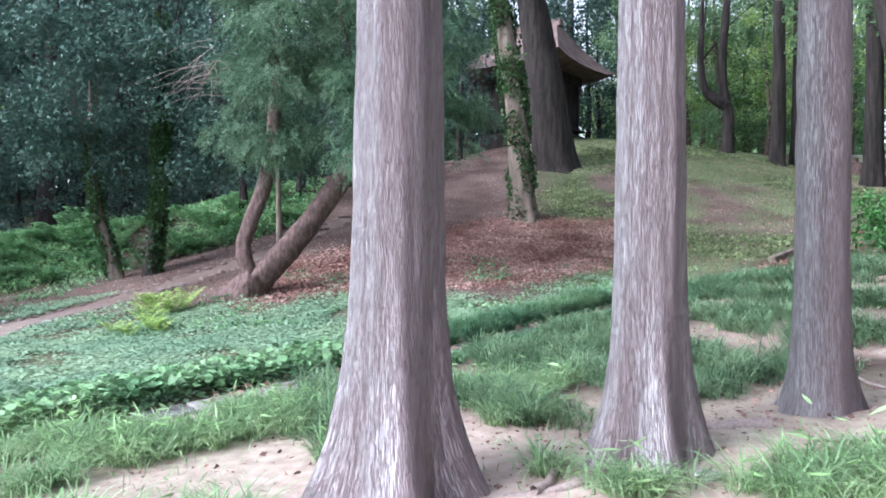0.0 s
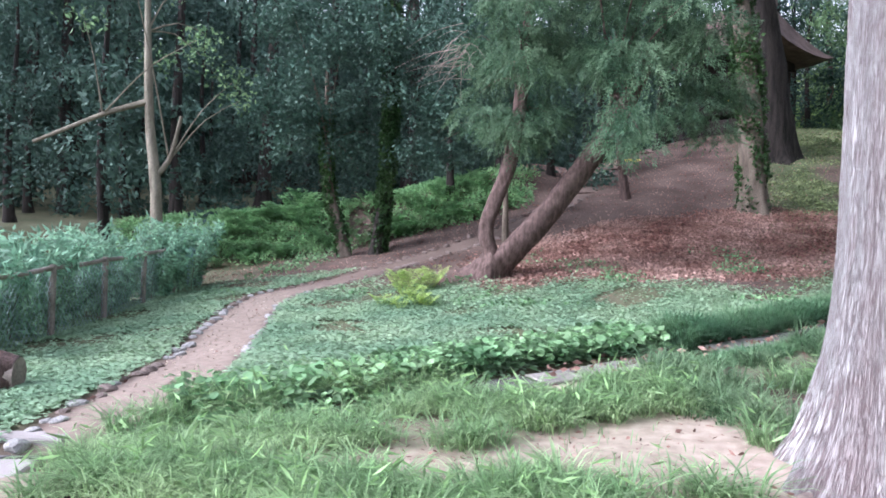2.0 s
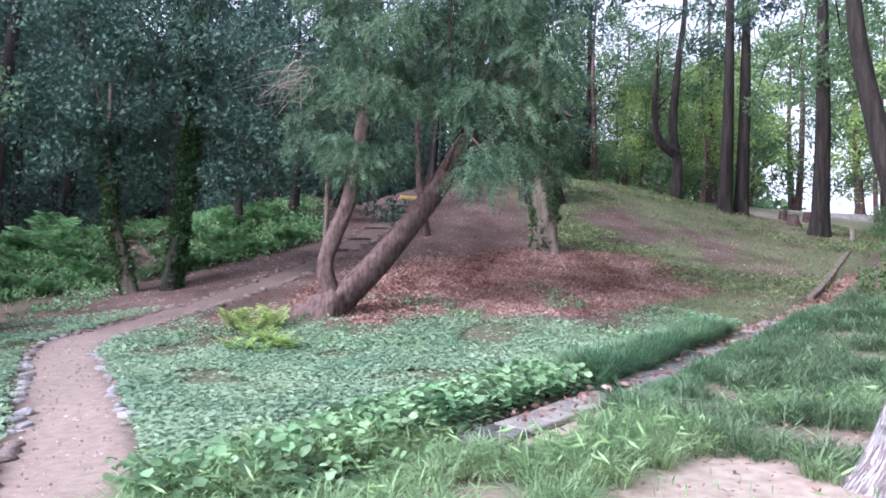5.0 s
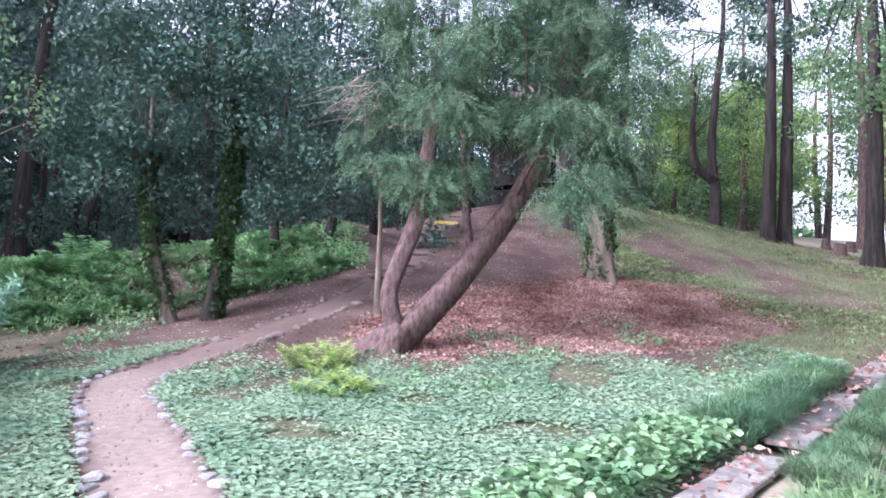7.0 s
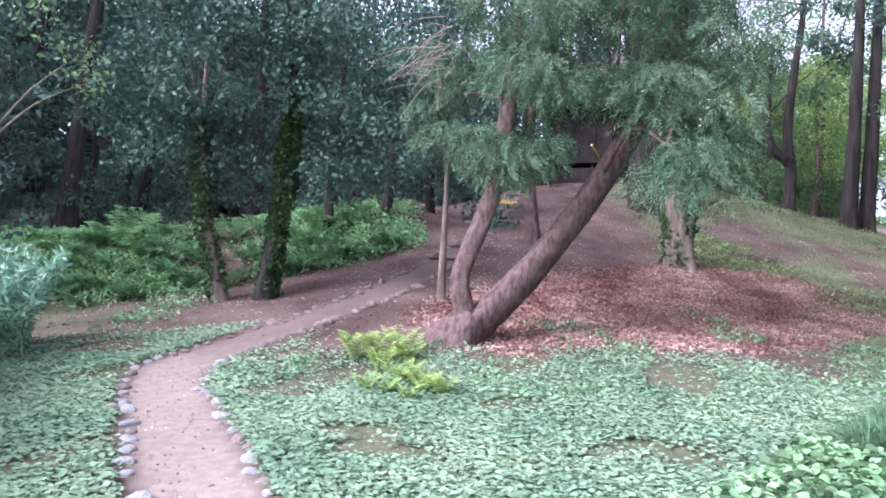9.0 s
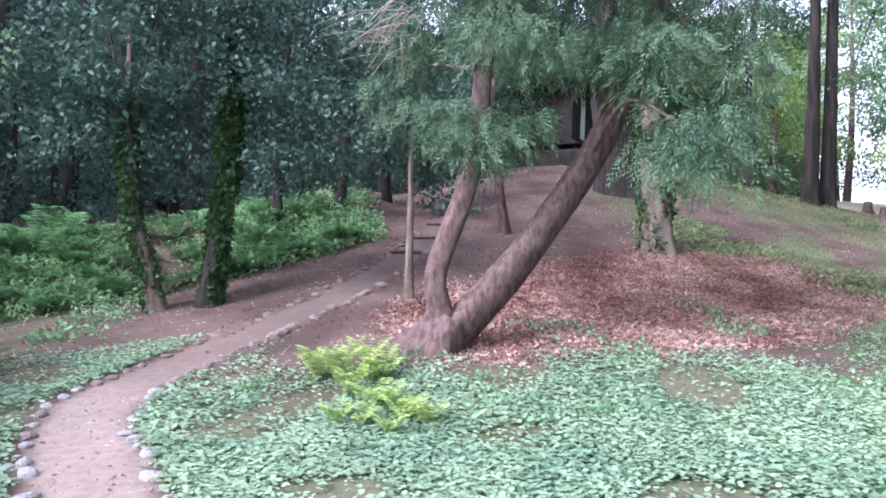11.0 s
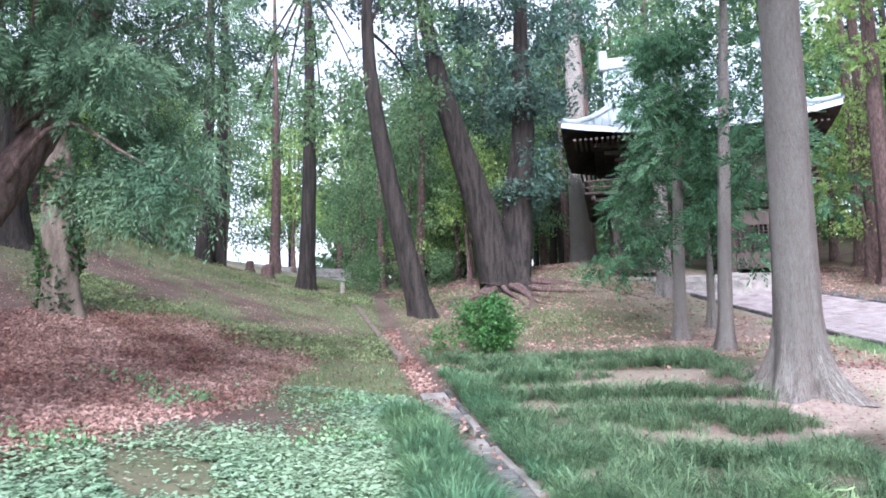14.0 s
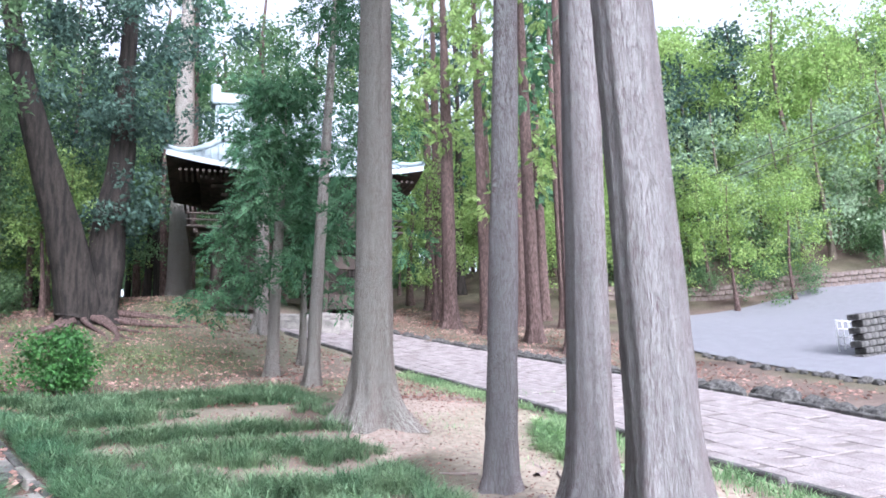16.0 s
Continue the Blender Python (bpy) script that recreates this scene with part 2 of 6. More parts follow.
def base_height(x, y):
    x, y = np.clip(np.asarray(x, float), -35, 50), np.clip(np.asarray(y, float), -20, 55)

    def hill(cx, cy, sx, sy):
        return np.exp(-((x - cx) / sx) ** 2 - ((y - cy) / sy) ** 2)
    z = -0.1 + 0.0875 * x + 0.0046 * y + (0.182 * x * x - 0.164 * x * y + 0.116 * y * y) / 100
    z = z + 4.454 * hill(4, 34, 12, 12) + 0.832 * hill(-3, 22, 8, 7) + 0.205 * hill(-6, 9, 9, 8)
    return z + GATE_RISE * hill(26, 18, 10, 8) + 3.876 * hill(20, 45, 16, 14) + 0.4 * hill(8, 9.5, 4, 4) + 5.0 * hill(50, -14, 9, 14) - 1.3 * hill(36, -11, 9, 8) - 0.65 * hill(28.5, 20, 3, 3) + fern_bank(x, y)


GATE_RISE = 2.4


def fern_bank(x, y):
    """The bank that rises behind the ivy-clad trees."""
    beyond = (y - 19.0) * 0.882 - (x + 12.5) * 0.47
    up, along = np.clip((beyond + 0.6) / 4.4, 0, 1), np.clip((x + 5.5) / 3.5, 0, 1)
    return 1.2 * up * up * (3 - 2 * up) * (1 - along * along * (3 - 2 * along))


def height(x, y):
    x, y = np.asarray(x, float), np.asarray(y, float)
    z = base_height(x, y)
    d = (x - DRAIN_A[0]) * DRAIN_N[0] + (y - DRAIN_A[1]) * DRAIN_N[1]
    s = (x - DRAIN_A[0]) * DRAIN_U[0] + (y - DRAIN_A[1]) * DRAIN_U[1]
    z = z - 0.16 * np.exp(-(d / 0.3) ** 4) * ((s > -3) & (s < 26))
    near = np.exp(-((x + 1) / 16) ** 2 - ((y - 9) / 16) ** 2)
    return z + near * (0.035 * wave(x, y, 1.1, 3) + 0.02 * wave(x, y, 3.1, 4))


def gz(x, y):
    return float(height(x, y))


def mesh_of(name, verts, faces, materials, smooth=True):
    me = bpy.data.meshes.new(name)
    verts = np.asarray(verts, np.float32)
    me.vertices.add(len(verts))
    me.vertices.foreach_set("co", verts.ravel())
    if isinstance(faces, np.ndarray):
        k = faces.shape[1]
        me.loops.add(faces.size)
        me.loops.foreach_set("vertex_index", faces.ravel().astype(np.int32))
        me.polygons.add(len(faces))
        me.polygons.foreach_set("loop_start", np.arange(0, faces.size, k, dtype=np.int32))
    else:
        me.from_pydata([], [], [])
        me = bpy.data.meshes.new(name)
        me.from_pydata([tuple(map(float, v)) for v in verts], [], faces)
    me.update(calc_edges=True)
    me.validate()
    for p in materials if isinstance(materials, (list, tuple)) else [materials]:
        me.materials.append(p)
    if smooth:
        me.polygons.foreach_set("use_smooth", np.ones(len(me.polygons), bool))
    return me


def child(name, me, parent, label=""):
    ob = new(name, me)
    ob.parent = parent
    return tagged(ob, label) if label else ob


def part(name, bm, material, parent, label=""):
    me = bpy.data.meshes.new(name)
    bm.to_mesh(me)
    bm.free()
    me.materials.append(material)
    return child(name, me, parent, label)


def empty(name, x, y, z, rz=0.0):
    ob = new(name)
    ob.matrix_world = pose(x, y, z, 0, 0, rz)
    return ob


def box(bm, x0, x1, y0, y1, z0, z1, bev=0.0, m=None):
    """A box with rounded edges added to bm."""
    r = bmesh.ops.create_cube(bm, size=1)
    bmesh.ops.scale(bm, vec=(x1 - x0, y1 - y0, z1 - z0), verts=r["verts"])
    bmesh.ops.translate(bm, vec=((x0 + x1) / 2, (y0 + y1) / 2, (z0 + z1) / 2), verts=r["verts"])
    vs = r["verts"]
    if bev:
        es = {e for v in vs for e in v.link_edges}
        out = bmesh.ops.bevel(bm, geom=list(es), offset=bev, segments=1, affect="EDGES")
        vs = list({v for f in out["faces"] for v in f.verts} | {v for v in vs if v.is_valid})
    if m is not None:
        bmesh.ops.transform(bm, matrix=m, verts=[v for v in vs if v.is_valid])
    return bm


def boxed(*a, **k):
    return box(bmesh.new(), *a, **k)


def axis_grid(fine0, fine1, step, lo, hi):
    v = list(np.arange(fine0, fine1 + step / 2, step))
    s, a = step, fine1
    while a < hi:
        s *= 1.06
        a += s
        v.append(a)
    s, a = step, fine0
    while a > lo:
        s *= 1.06
        a -= s
        v.insert(0, a)
    return np.array(v)


gx, gy = axis_grid(-10, 9, 0.12, -900, 900), axis_grid(1, 19, 0.12, -900, 900)
X, Y = np.meshgrid(gx, gy)
Z = height(X, Y)
nx, ny = len(gx), len(gy)
idx = np.arange(nx * ny).reshape(ny, nx)
quads = np.stack([idx[:-1, :-1].ravel(), idx[:-1, 1:].ravel(), idx[1:, 1:].ravel(), idx[1:, :-1].ravel()], 1)


def drain_side(x, y):
    return (x - DRAIN_A[0]) * DRAIN_N[0] + (y - DRAIN_A[1]) * DRAIN_N[1]


def drain_along(x, y):
    return (x - DRAIN_A[0]) * DRAIN_U[0] + (y - DRAIN_A[1]) * DRAIN_U[1]


def sstep(a, b, v):
    t = np.clip((v - a) / (b - a), 0, 1)
    return t * t * (3 - 2 * t)


def litter_mask(x, y):
    e = ((x - 0.6) / 5.2) ** 2 + ((y - 17.2 - 0.25 * x) / 3.0) ** 2
    return 1 - sstep(0.55, 1.25, e + 0.25 * wave(x, y, 1.3, 11))


def cover_mask(x, y):
    """Where the low green ground cover grows."""
    d = drain_side(x, y)
    t = off_line(x, y, TRAIL_D)
    right = sstep(0.15, 0.5, d) * sstep(0.4, 0.6, t) * (1 - sstep(11.9, 15.0, y + 0.9 * wave(x, y, 0.9, 12) + 0.5 * wave(x, y, 3.2, 14))) * (x > -8.5) * (x < 3.5)
    left = sstep(0.45, 0.75, t) * (x < -5.5) * sstep(-11.5, -9.5, x) * (1 - sstep(13.5, 16.5, y + wave(x, y, 0.8, 13))) * (d > 0.3)
    side = x > np.interp(y, TRAIL_D[:, 1], TRAIL_D[:, 0])
    return np.clip(np.where(side, right, left), 0, 1)


def soil_mask(x, y):
    t = (1 - sstep(0.32, 0.5, off_line(x, y, TRAIL_D))) * (0.6 - 0.45 * sstep(13, 16, y))
    d = drain_side(x, y)
    bare = sstep(0.0, 0.5, -d) * sstep(-0.15, 0.35, wave(x, y, 1.5, 21)) * (x > -8) * (y < 12)
    foot = (1 - sstep(0.5, 1.5, (y - 4.6) - (x + 0.43) * 0.45)) * (x > -4.4)
    verge = 1 - sstep(5.0, 6.5, off_line(x, y, PAVED_D[::4]))
    bare = np.maximum(bare, 0.95 * np.maximum(foot * verge, verge * (x > 3)))
    bare = np.maximum(bare, 0.9 * (1 - sstep(1.0, 2.0, (y - 4.6) - (x + 0.43) * 0.2)) * sstep(-5.2, -4.4, x) * (1 - sstep(2.5, 3.5, x)) * (y > 1.5))
    beyond = (y - 2.6) * 0.92 - x * 0.4 < -1.5
    hollow = sstep(13, 17, x) * (1 - sstep(1.0, 3.5, np.abs((y - 6.2) - 1.054 * (x + 6)) - 0.08 * x)) * sstep(20, 24, y)
    bare = bare * np.where((x > 2) & (d < -0.4) & (0.93 * x + 0.37 * y > 5) & ((y - 4.6) - (x + 0.43) * 0.45 > 0.6), 0.45, 1.0)
    bare = bare * np.where(x > 9, 0.6, 1.0) * np.where(beyond, 0.25, 1.0)
    return np.clip(np.maximum(np.maximum(t, bare), hollow), 0, 1)


def green_mask(x, y):
    """Thin grass over the hill and the bank."""
    hillside = sstep(0.8, 3.5, x - 0.12 * (y - 15)) * sstep(-1.1, -0.1, wave(x, y, 0.6, 31) + 0.4 * wave(x, y, 2.1, 34)) * sstep(-0.1, 0.5, drain_side(x, y))
    bank = sstep(0.2, 0.6, -drain_side(x, y)) * sstep(-0.5, 0.3, wave(x, y, 0.9, 32))
    wood = sstep(-9, -12, x)
    mossy = np.exp(-((x - 16) / 5.5) ** 2 - ((y - 14.5) / 4.0) ** 2) * (0.6 + 0.4 * sstep(-0.8, 0.2, wave(x, y, 1.2, 33)))
    bank = np.maximum(bank * (0.25 + 0.2 * sstep(7, 10, x)) * np.where((y - 2.6) * 0.92 - x * 0.4 < -1.5, 0.5, 1.0), 0.6 * mossy)
    return np.clip(np.maximum(np.maximum(hillside, bank), wood * 0.6), 0, 1)


me = mesh_of("ground", np.stack([X.ravel(), Y.ravel(), Z.ravel()], 1), quads, [])
col = me.color_attributes.new("cover", "FLOAT_COLOR", "POINT")
xr, yr = X.ravel(), Y.ravel()
cm = np.clip(cover_mask(xr, yr) * 0.4 + green_mask(xr, yr) * np.where((xr > 6.5) & (drain_side(xr, yr) < -0.3), 0.8, 0.6), 0, 1)
data = np.stack([cm, litter_mask(xr, yr), soil_mask(xr, yr), np.ones_like(xr)], 1).astype(np.float32)
col.data.foreach_set("color", data.ravel())
GROUND = mat("forest_soil", (0.068, 0.045, 0.036), (0.132, 0.092, 0.075), 0.95, 0.8, 46, 0.45)
n = GROUND.node_tree.nodes
att = n.new("ShaderNodeAttribute")
att.attribute_name = "cover"
sep = n.new("ShaderNodeSeparateColor")
links(GROUND, att.outputs["Color"], sep.inputs[0])
prev = [q for q in n if q.bl_idname == "ShaderNodeHueSaturation"][0]
src_color = prev.outputs[0]
noi = n.new("ShaderNodeTexNoise")
noi.inputs["Scale"].default_value, noi.inputs["Detail"].default_value = 9, 6
tc = [q for q in n if q.bl_idname == "ShaderNodeTexCoord"][0]
links(GROUND, tc.outputs["Object"], noi.inputs["Vector"])
for k, colors in (("Blue", ((0.31, 0.245, 0.20), (0.43, 0.35, 0.29))), ("Green", ((0.13, 0.07, 0.055), (0.27, 0.165, 0.135))), ("Red", ((0.07, 0.13, 0.045), (0.15, 0.22, 0.085)))):
    mx = n.new("ShaderNodeMix")
    mx.data_type = "RGBA"
    mx.inputs[6].default_value, mx.inputs[7].default_value = (*colors[0], 1), (*colors[1], 1)
    mr = n.new("ShaderNodeMapRange")
    mr.inputs[1].default_value, mr.inputs[2].default_value = 0.35, 0.65
    links(GROUND, noi.outputs[0], mr.inputs[0])
    links(GROUND, mr.outputs[0], mx.inputs[0])
    mm = n.new("ShaderNodeMix")
    mm.data_type = "RGBA"
    links(GROUND, sep.outputs[k], mm.inputs[0])
    links(GROUND, src_color, mm.inputs[6])
    links(GROUND, mx.outputs[2], mm.inputs[7])
    src_color = mm.outputs[2]
links(GROUND, src_color, n["Principled BSDF"].inputs["Base Color"])
me.materials.append(GROUND)
tagged(new("ground", me), "sloping brown forest soil with patches of moss and grass", "ground", kind="structure")

# ---------------------------------------------------------------- plants: building blocks


def leaf_mesh(name, centres, size, material, rs, droop=0.0, aspect=0.5, flat=0.0):
    """Folded pointed leaves, one at each centre. droop: how far they hang; flat: how far they lie level."""
    c = np.asarray(centres, float)
    k = len(c)
    d = rs.normal(size=(k, 3))
    d[:, 2] = d[:, 2] * (1 - flat) - droop
    d /= np.linalg.norm(d, axis=1)[:, None] + 1e-9
    r = rs.normal(size=(k, 3))
    r[:, 2] *= 1 - flat
    s = np.cross(d, r)
    s /= np.linalg.norm(s, axis=1)[:, None] + 1e-9
    up = np.cross(s, d)
    L = (size * rs.uniform(0.6, 1.4, k))[:, None]
    w = L * aspect * 0.5
    v = np.empty((k, 4, 3))
    v[:, 0] = c
    v[:, 1] = c + d * L * 0.45 + s * w + up * w * 0.35
    v[:, 2] = c + d * L
    v[:, 3] = c + d * L * 0.45 - s * w + up * w * 0.35
    b = np.arange(k)[:, None] * 4
    f = np.concatenate([b + [0, 1, 2], b + [0, 2, 3]], 0)
    return mesh_of(name, v.reshape(-1, 3), f, material, smooth=False)


def blade_mesh(name, roots, length, width, material, rs, lean=0.6, heading=None):
    """Curved, tapering grass blades, one at each root."""
    c = np.asarray(roots, float)
    k = len(c)
    a = rs.uniform(0, 6.283, k)
    if heading is not None:
        a = np.where(rs.uniform(size=k) < 0.55, heading + rs.normal(0, 0.6, k), a)
    L = length * rs.uniform(0.55, 1.3, k)
    le = np.clip(rs.normal(lean, 0.25, k), 0.05, 1.3)
    o = np.stack([np.cos(a), np.sin(a), 0 * a], 1)
    s = np.stack([-np.sin(a), np.cos(a), 0 * a], 1)
    w = (width * rs.uniform(0.7, 1.3, k))[:, None]
    v = np.empty((k, 7, 3))
    for i, t in enumerate((0.0, 0.4, 0.75, 1.0)):
        out = (le * L * t ** 1.7)[:, None]
        upz = L * (t - 0.55 * np.clip(le, 0, 1.2) * t ** 2.4)
        p = c + o * out
        p[:, 2] += upz
        ww = w * (0.6, 1.0, 0.75, 0)[i] * 0.5
        if i < 3:
            v[:, 2 * i], v[:, 2 * i + 1] = p - s * ww, p + s * ww
        else:
            v[:, 6] = p
    b = np.arange(k)[:, None] * 7
    f = np.concatenate([b + q for q in ([0, 1, 3], [0, 3, 2], [2, 3, 5], [2, 5, 4], [4, 5, 6])], 0)
    return mesh_of(name, v.reshape(-1, 3), f, material, smooth=False)


def round_leaf_mesh(name, centres, size, material, rs, tilt=0.3):
    """Rounded, slightly cupped leaves lying nearly level."""
    c = np.asarray(centres, float)
    k = len(c)
    n0 = rs.normal(0, tilt, (k, 3))
    n0[:, 2] = 1
    n0 /= np.linalg.norm(n0, axis=1)[:, None]
    a = rs.normal(size=(k, 3))
    a -= n0 * (a * n0).sum(1)[:, None]
    a /= np.linalg.norm(a, axis=1)[:, None]
    b = np.cross(n0, a)
    r = (size * rs.uniform(0.6, 1.4, k))[:, None]
    v = np.empty((k, 6, 3))
    for i, (u, w, h) in enumerate(((-1.0, 0, 0), (-0.45, 0.85, 0.18), (0.5, 0.75, 0.18), (1.15, 0, -0.05), (0.5, -0.75, 0.18), (-0.45, -0.85, 0.18))):
        v[:, i] = c + (a * u + b * w + n0 * h) * r
    f = np.arange(k)[:, None] * 6
    return mesh_of(name, v.reshape(-1, 3), np.concatenate([f + q for q in ([0, 2, 1], [0, 3, 2], [0, 4, 3], [0, 5, 4])], 0), material, smooth=False)


def tuft_mesh(name, x, y, per, length, width, material, rs, ring=0.06, lean=0.95, base=None):
    """Arching tufts of grass: blades that lean outwards from each centre."""
    v = np.broadcast_to(np.asarray(length, float), x.shape) * rs.uniform(0.7, 1.2, len(x))
    x, y, v = np.repeat(x, per), np.repeat(y, per), np.repeat(v, per)
    turn = rs.uniform(0, 6.283, len(x))
    out = ring * np.sqrt(rs.uniform(0, 1, len(x)))
    p = np.stack([x + out * np.cos(turn), y + out * np.sin(turn), height(x, y) - 0.015], 1)
    return blade_mesh(name, p if base is None else p - np.asarray(base), v, width, material, rs, lean, turn)


def tube(name, pts, radii, material, segs=14, lobes=0.0, nlobe=5, flare=0.0, flare_h=0.8, rough=0.03, seed=0, steps=None):
    """A trunk or limb along a curved line, with root flare, lobes and uneven bark."""
    rs = np.random.RandomState(seed)
    p = dense([tuple(q) for q in pts], step=0.2 if steps is None else steps)
    at = np.linspace(0, 1, len(p))
    rad = np.interp(at, np.linspace(0, 1, len(radii)), radii)
    tang = np.gradient(p, axis=0)
    tang /= np.linalg.norm(tang, axis=1)[:, None]
    run = np.r_[0, np.cumsum(np.linalg.norm(np.diff(p, axis=0), axis=1))]
    ref = np.array((1.0, 0.02, 0.03)) if abs(tang[0][0]) < 0.9 else np.array((0, 1.0, 0))
    th = np.linspace(0, 2 * math.pi, segs, endpoint=False)
    ph = rs.uniform(0, 6.28, 6)
    rings = []
    for i in range(len(p)):
        a = ref - tang[i] * ref.dot(tang[i])
        a /= np.linalg.norm(a)
        b = np.cross(tang[i], a)
        fl = math.exp(-run[i] / flare_h) if flare else 0.0
        r = rad[i] * (1 + flare * fl * (1 + 0.62 * np.sin(nlobe * th + ph[0]) + 0.25 * np.sin((nlobe + 2) * th + ph[1])))
        r = r * (1 + lobes * np.sin(3 * th + ph[2]) + lobes * 0.6 * np.sin(7 * th + ph[3] + run[i] * 0.15))
        r = r * (1 + rough * np.sin(13 * th + ph[4] + 0.9 * np.sin(run[i] * 0.8)) + rough * rs.normal(0, 0.5, segs) + 0.5 * rough * math.sin(run[i] * 3 + ph[5]))
        rings.append(p[i] + np.outer(np.cos(th) * r, a) + np.outer(np.sin(th) * r, b))
    v = np.concatenate(rings, 0)
    m = len(p)
    i, j = np.meshgrid(np.arange(m - 1), np.arange(segs), indexing="ij")
    jn = (j + 1) % segs
    f = np.stack([(i * segs + j).ravel(), (i * segs + jn).ravel(), ((i + 1) * segs + jn).ravel(), ((i + 1) * segs + j).ravel()], 1)
    return mesh_of(name, v, f, material)


def clump_points(centres, radii, per, rs, shell=0.5, squash=0.7):
    """Points in soft-edged clumps, denser towards each clump's skin."""
    out = []
    for c, r in zip(centres, radii):
        k = max(4, int(per * (r ** 2)))
        d = rs.normal(size=(k, 3))
        d /= np.linalg.norm(d, axis=1)[:, None]
        q = d * (r * (shell + (1 - shell) * rs.uniform(0, 1, k) + rs.normal(0, 0.12, k)))[:, None]
        q[:, 2] *= squash
        out.append(np.asarray(c) + q)
    return np.concatenate(out, 0)


def spray_mesh(name, centres, radii, per, material, rs, length=0.34, leaf=0.075, hang=0.9, k=9, squash=0.8, aspect=0.3):
    """Hanging feathery sprays: a drooping axis with short leaflets to both sides."""
    starts, outs = [], []
    for c, r in zip(centres, radii):
        m = max(4, int(per * r * r))
        d = rs.normal(size=(m, 3))
        d /= np.linalg.norm(d, axis=1)[:, None]
        q = d * (r * rs.uniform(0.25, 1.0, m) ** 0.6)[:, None]
        q[:, 2] *= squash
        starts.append(np.asarray(c) + q)
        outs.append(d)
    p0, d = np.concatenate(starts), np.concatenate(outs)
    d = d * (1, 1, 0.4) + rs.normal(0, 0.25, d.shape) + (0, 0, -hang)
    d /= np.linalg.norm(d, axis=1)[:, None]
    L = length * rs.uniform(0.5, 1.3, len(p0))
    side = np.cross(d, rs.normal(size=d.shape))
    side /= np.linalg.norm(side, axis=1)[:, None]
    V = []
    for j in range(k):
        t = (j + 0.5) / k
        sg = 1 if j % 2 else -1
        base = p0 + d * (L * t)[:, None] + np.array((0, 0, -0.12)) * (L * t * t)[:, None]
        way = d * 0.75 + side * sg * (0.8 * (1 - t) + 0.15)
        way /= np.linalg.norm(way, axis=1)[:, None]
        nrm = np.cross(way, np.cross(d, side))
        nrm /= np.linalg.norm(nrm, axis=1)[:, None]
        l = leaf * rs.uniform(0.7, 1.35, len(p0))[:, None]
        V.append(np.stack([base, base + way * l * 0.5 + nrm * l * aspect * 0.5, base + way * l, base + way * l * 0.5 - nrm * l * aspect * 0.5], 1))
    v = np.concatenate(V).reshape(-1, 3)
    b = np.arange(len(v) // 4)[:, None] * 4
    return mesh_of(name, v, np.concatenate([b + [0, 1, 2], b + [0, 2, 3]], 0), material, smooth=False)

# ---------------------------------------------------------------- great cedars beside the trail


def cedar(x, y, r, h, lean=(0, 0), material=BARK_CEDAR, flare=0.9, flare_h=0.5, label="", seed=0, crown=0, crown_from=0.5, wide=0.2, group="", leafm=L_CEDAR):
    """A tall straight conifer: flared trunk, short dead limbs, a crown of hanging clumps."""
    rs = np.random.RandomState(seed + 77)
    z = gz(x, y) - 0.14
    e = empty("cedar_tree", x, y, z)
    pts = [(lean[0] * h * t + 0.03 * math.sin(5 * t + seed), lean[1] * h * t + 0.03 * math.cos(4 * t + seed), h * t) for t in (0, 0.04, 0.1, 0.25, 0.5, 0.75, 1)]
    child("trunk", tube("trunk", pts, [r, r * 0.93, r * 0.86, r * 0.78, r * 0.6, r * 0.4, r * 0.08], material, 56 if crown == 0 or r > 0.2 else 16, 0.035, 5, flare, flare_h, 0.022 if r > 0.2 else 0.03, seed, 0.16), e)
    if crown:
        cs, rr = [], []
        for i in range(crown):
            t = crown_from + (1 - crown_from) * rs.uniform(0, 1)
            spread = (1.15 - t) * h * wide * rs.uniform(0.3, 1.0) + 0.2
            a = rs.uniform(0, 6.28)
            cs.append((lean[0] * h * t + spread * math.cos(a), lean[1] * h * t + spread * math.sin(a), h * t - spread * 0.25))
            rr.append(rs.uniform(0.35, 0.7) * (0.6 + 0.04 * h))
        near = x < 20 and h < 13
        child("crown", spray_mesh("crown", cs, rr, 105 if near else 30, leafm, rs, 0.4, 0.125 if near else 0.24, 0.5, 9, 0.8, 0.4), e)
    return tagged(e, label, "tree", group)


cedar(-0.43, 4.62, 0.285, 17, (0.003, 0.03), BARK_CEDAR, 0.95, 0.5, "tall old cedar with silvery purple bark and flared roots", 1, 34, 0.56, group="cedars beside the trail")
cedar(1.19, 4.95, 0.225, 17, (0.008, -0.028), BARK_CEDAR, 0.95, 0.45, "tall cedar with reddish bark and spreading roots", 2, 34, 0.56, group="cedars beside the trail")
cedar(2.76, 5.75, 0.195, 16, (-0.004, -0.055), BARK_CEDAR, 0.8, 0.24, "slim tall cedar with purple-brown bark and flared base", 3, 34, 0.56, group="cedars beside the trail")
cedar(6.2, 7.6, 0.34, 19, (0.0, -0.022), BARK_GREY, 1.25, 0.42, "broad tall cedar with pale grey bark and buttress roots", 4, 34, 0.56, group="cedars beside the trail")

# ---------------------------------------------------------------- leaning double-stemmed cypress
LEAN = (-3.95, 14.75)


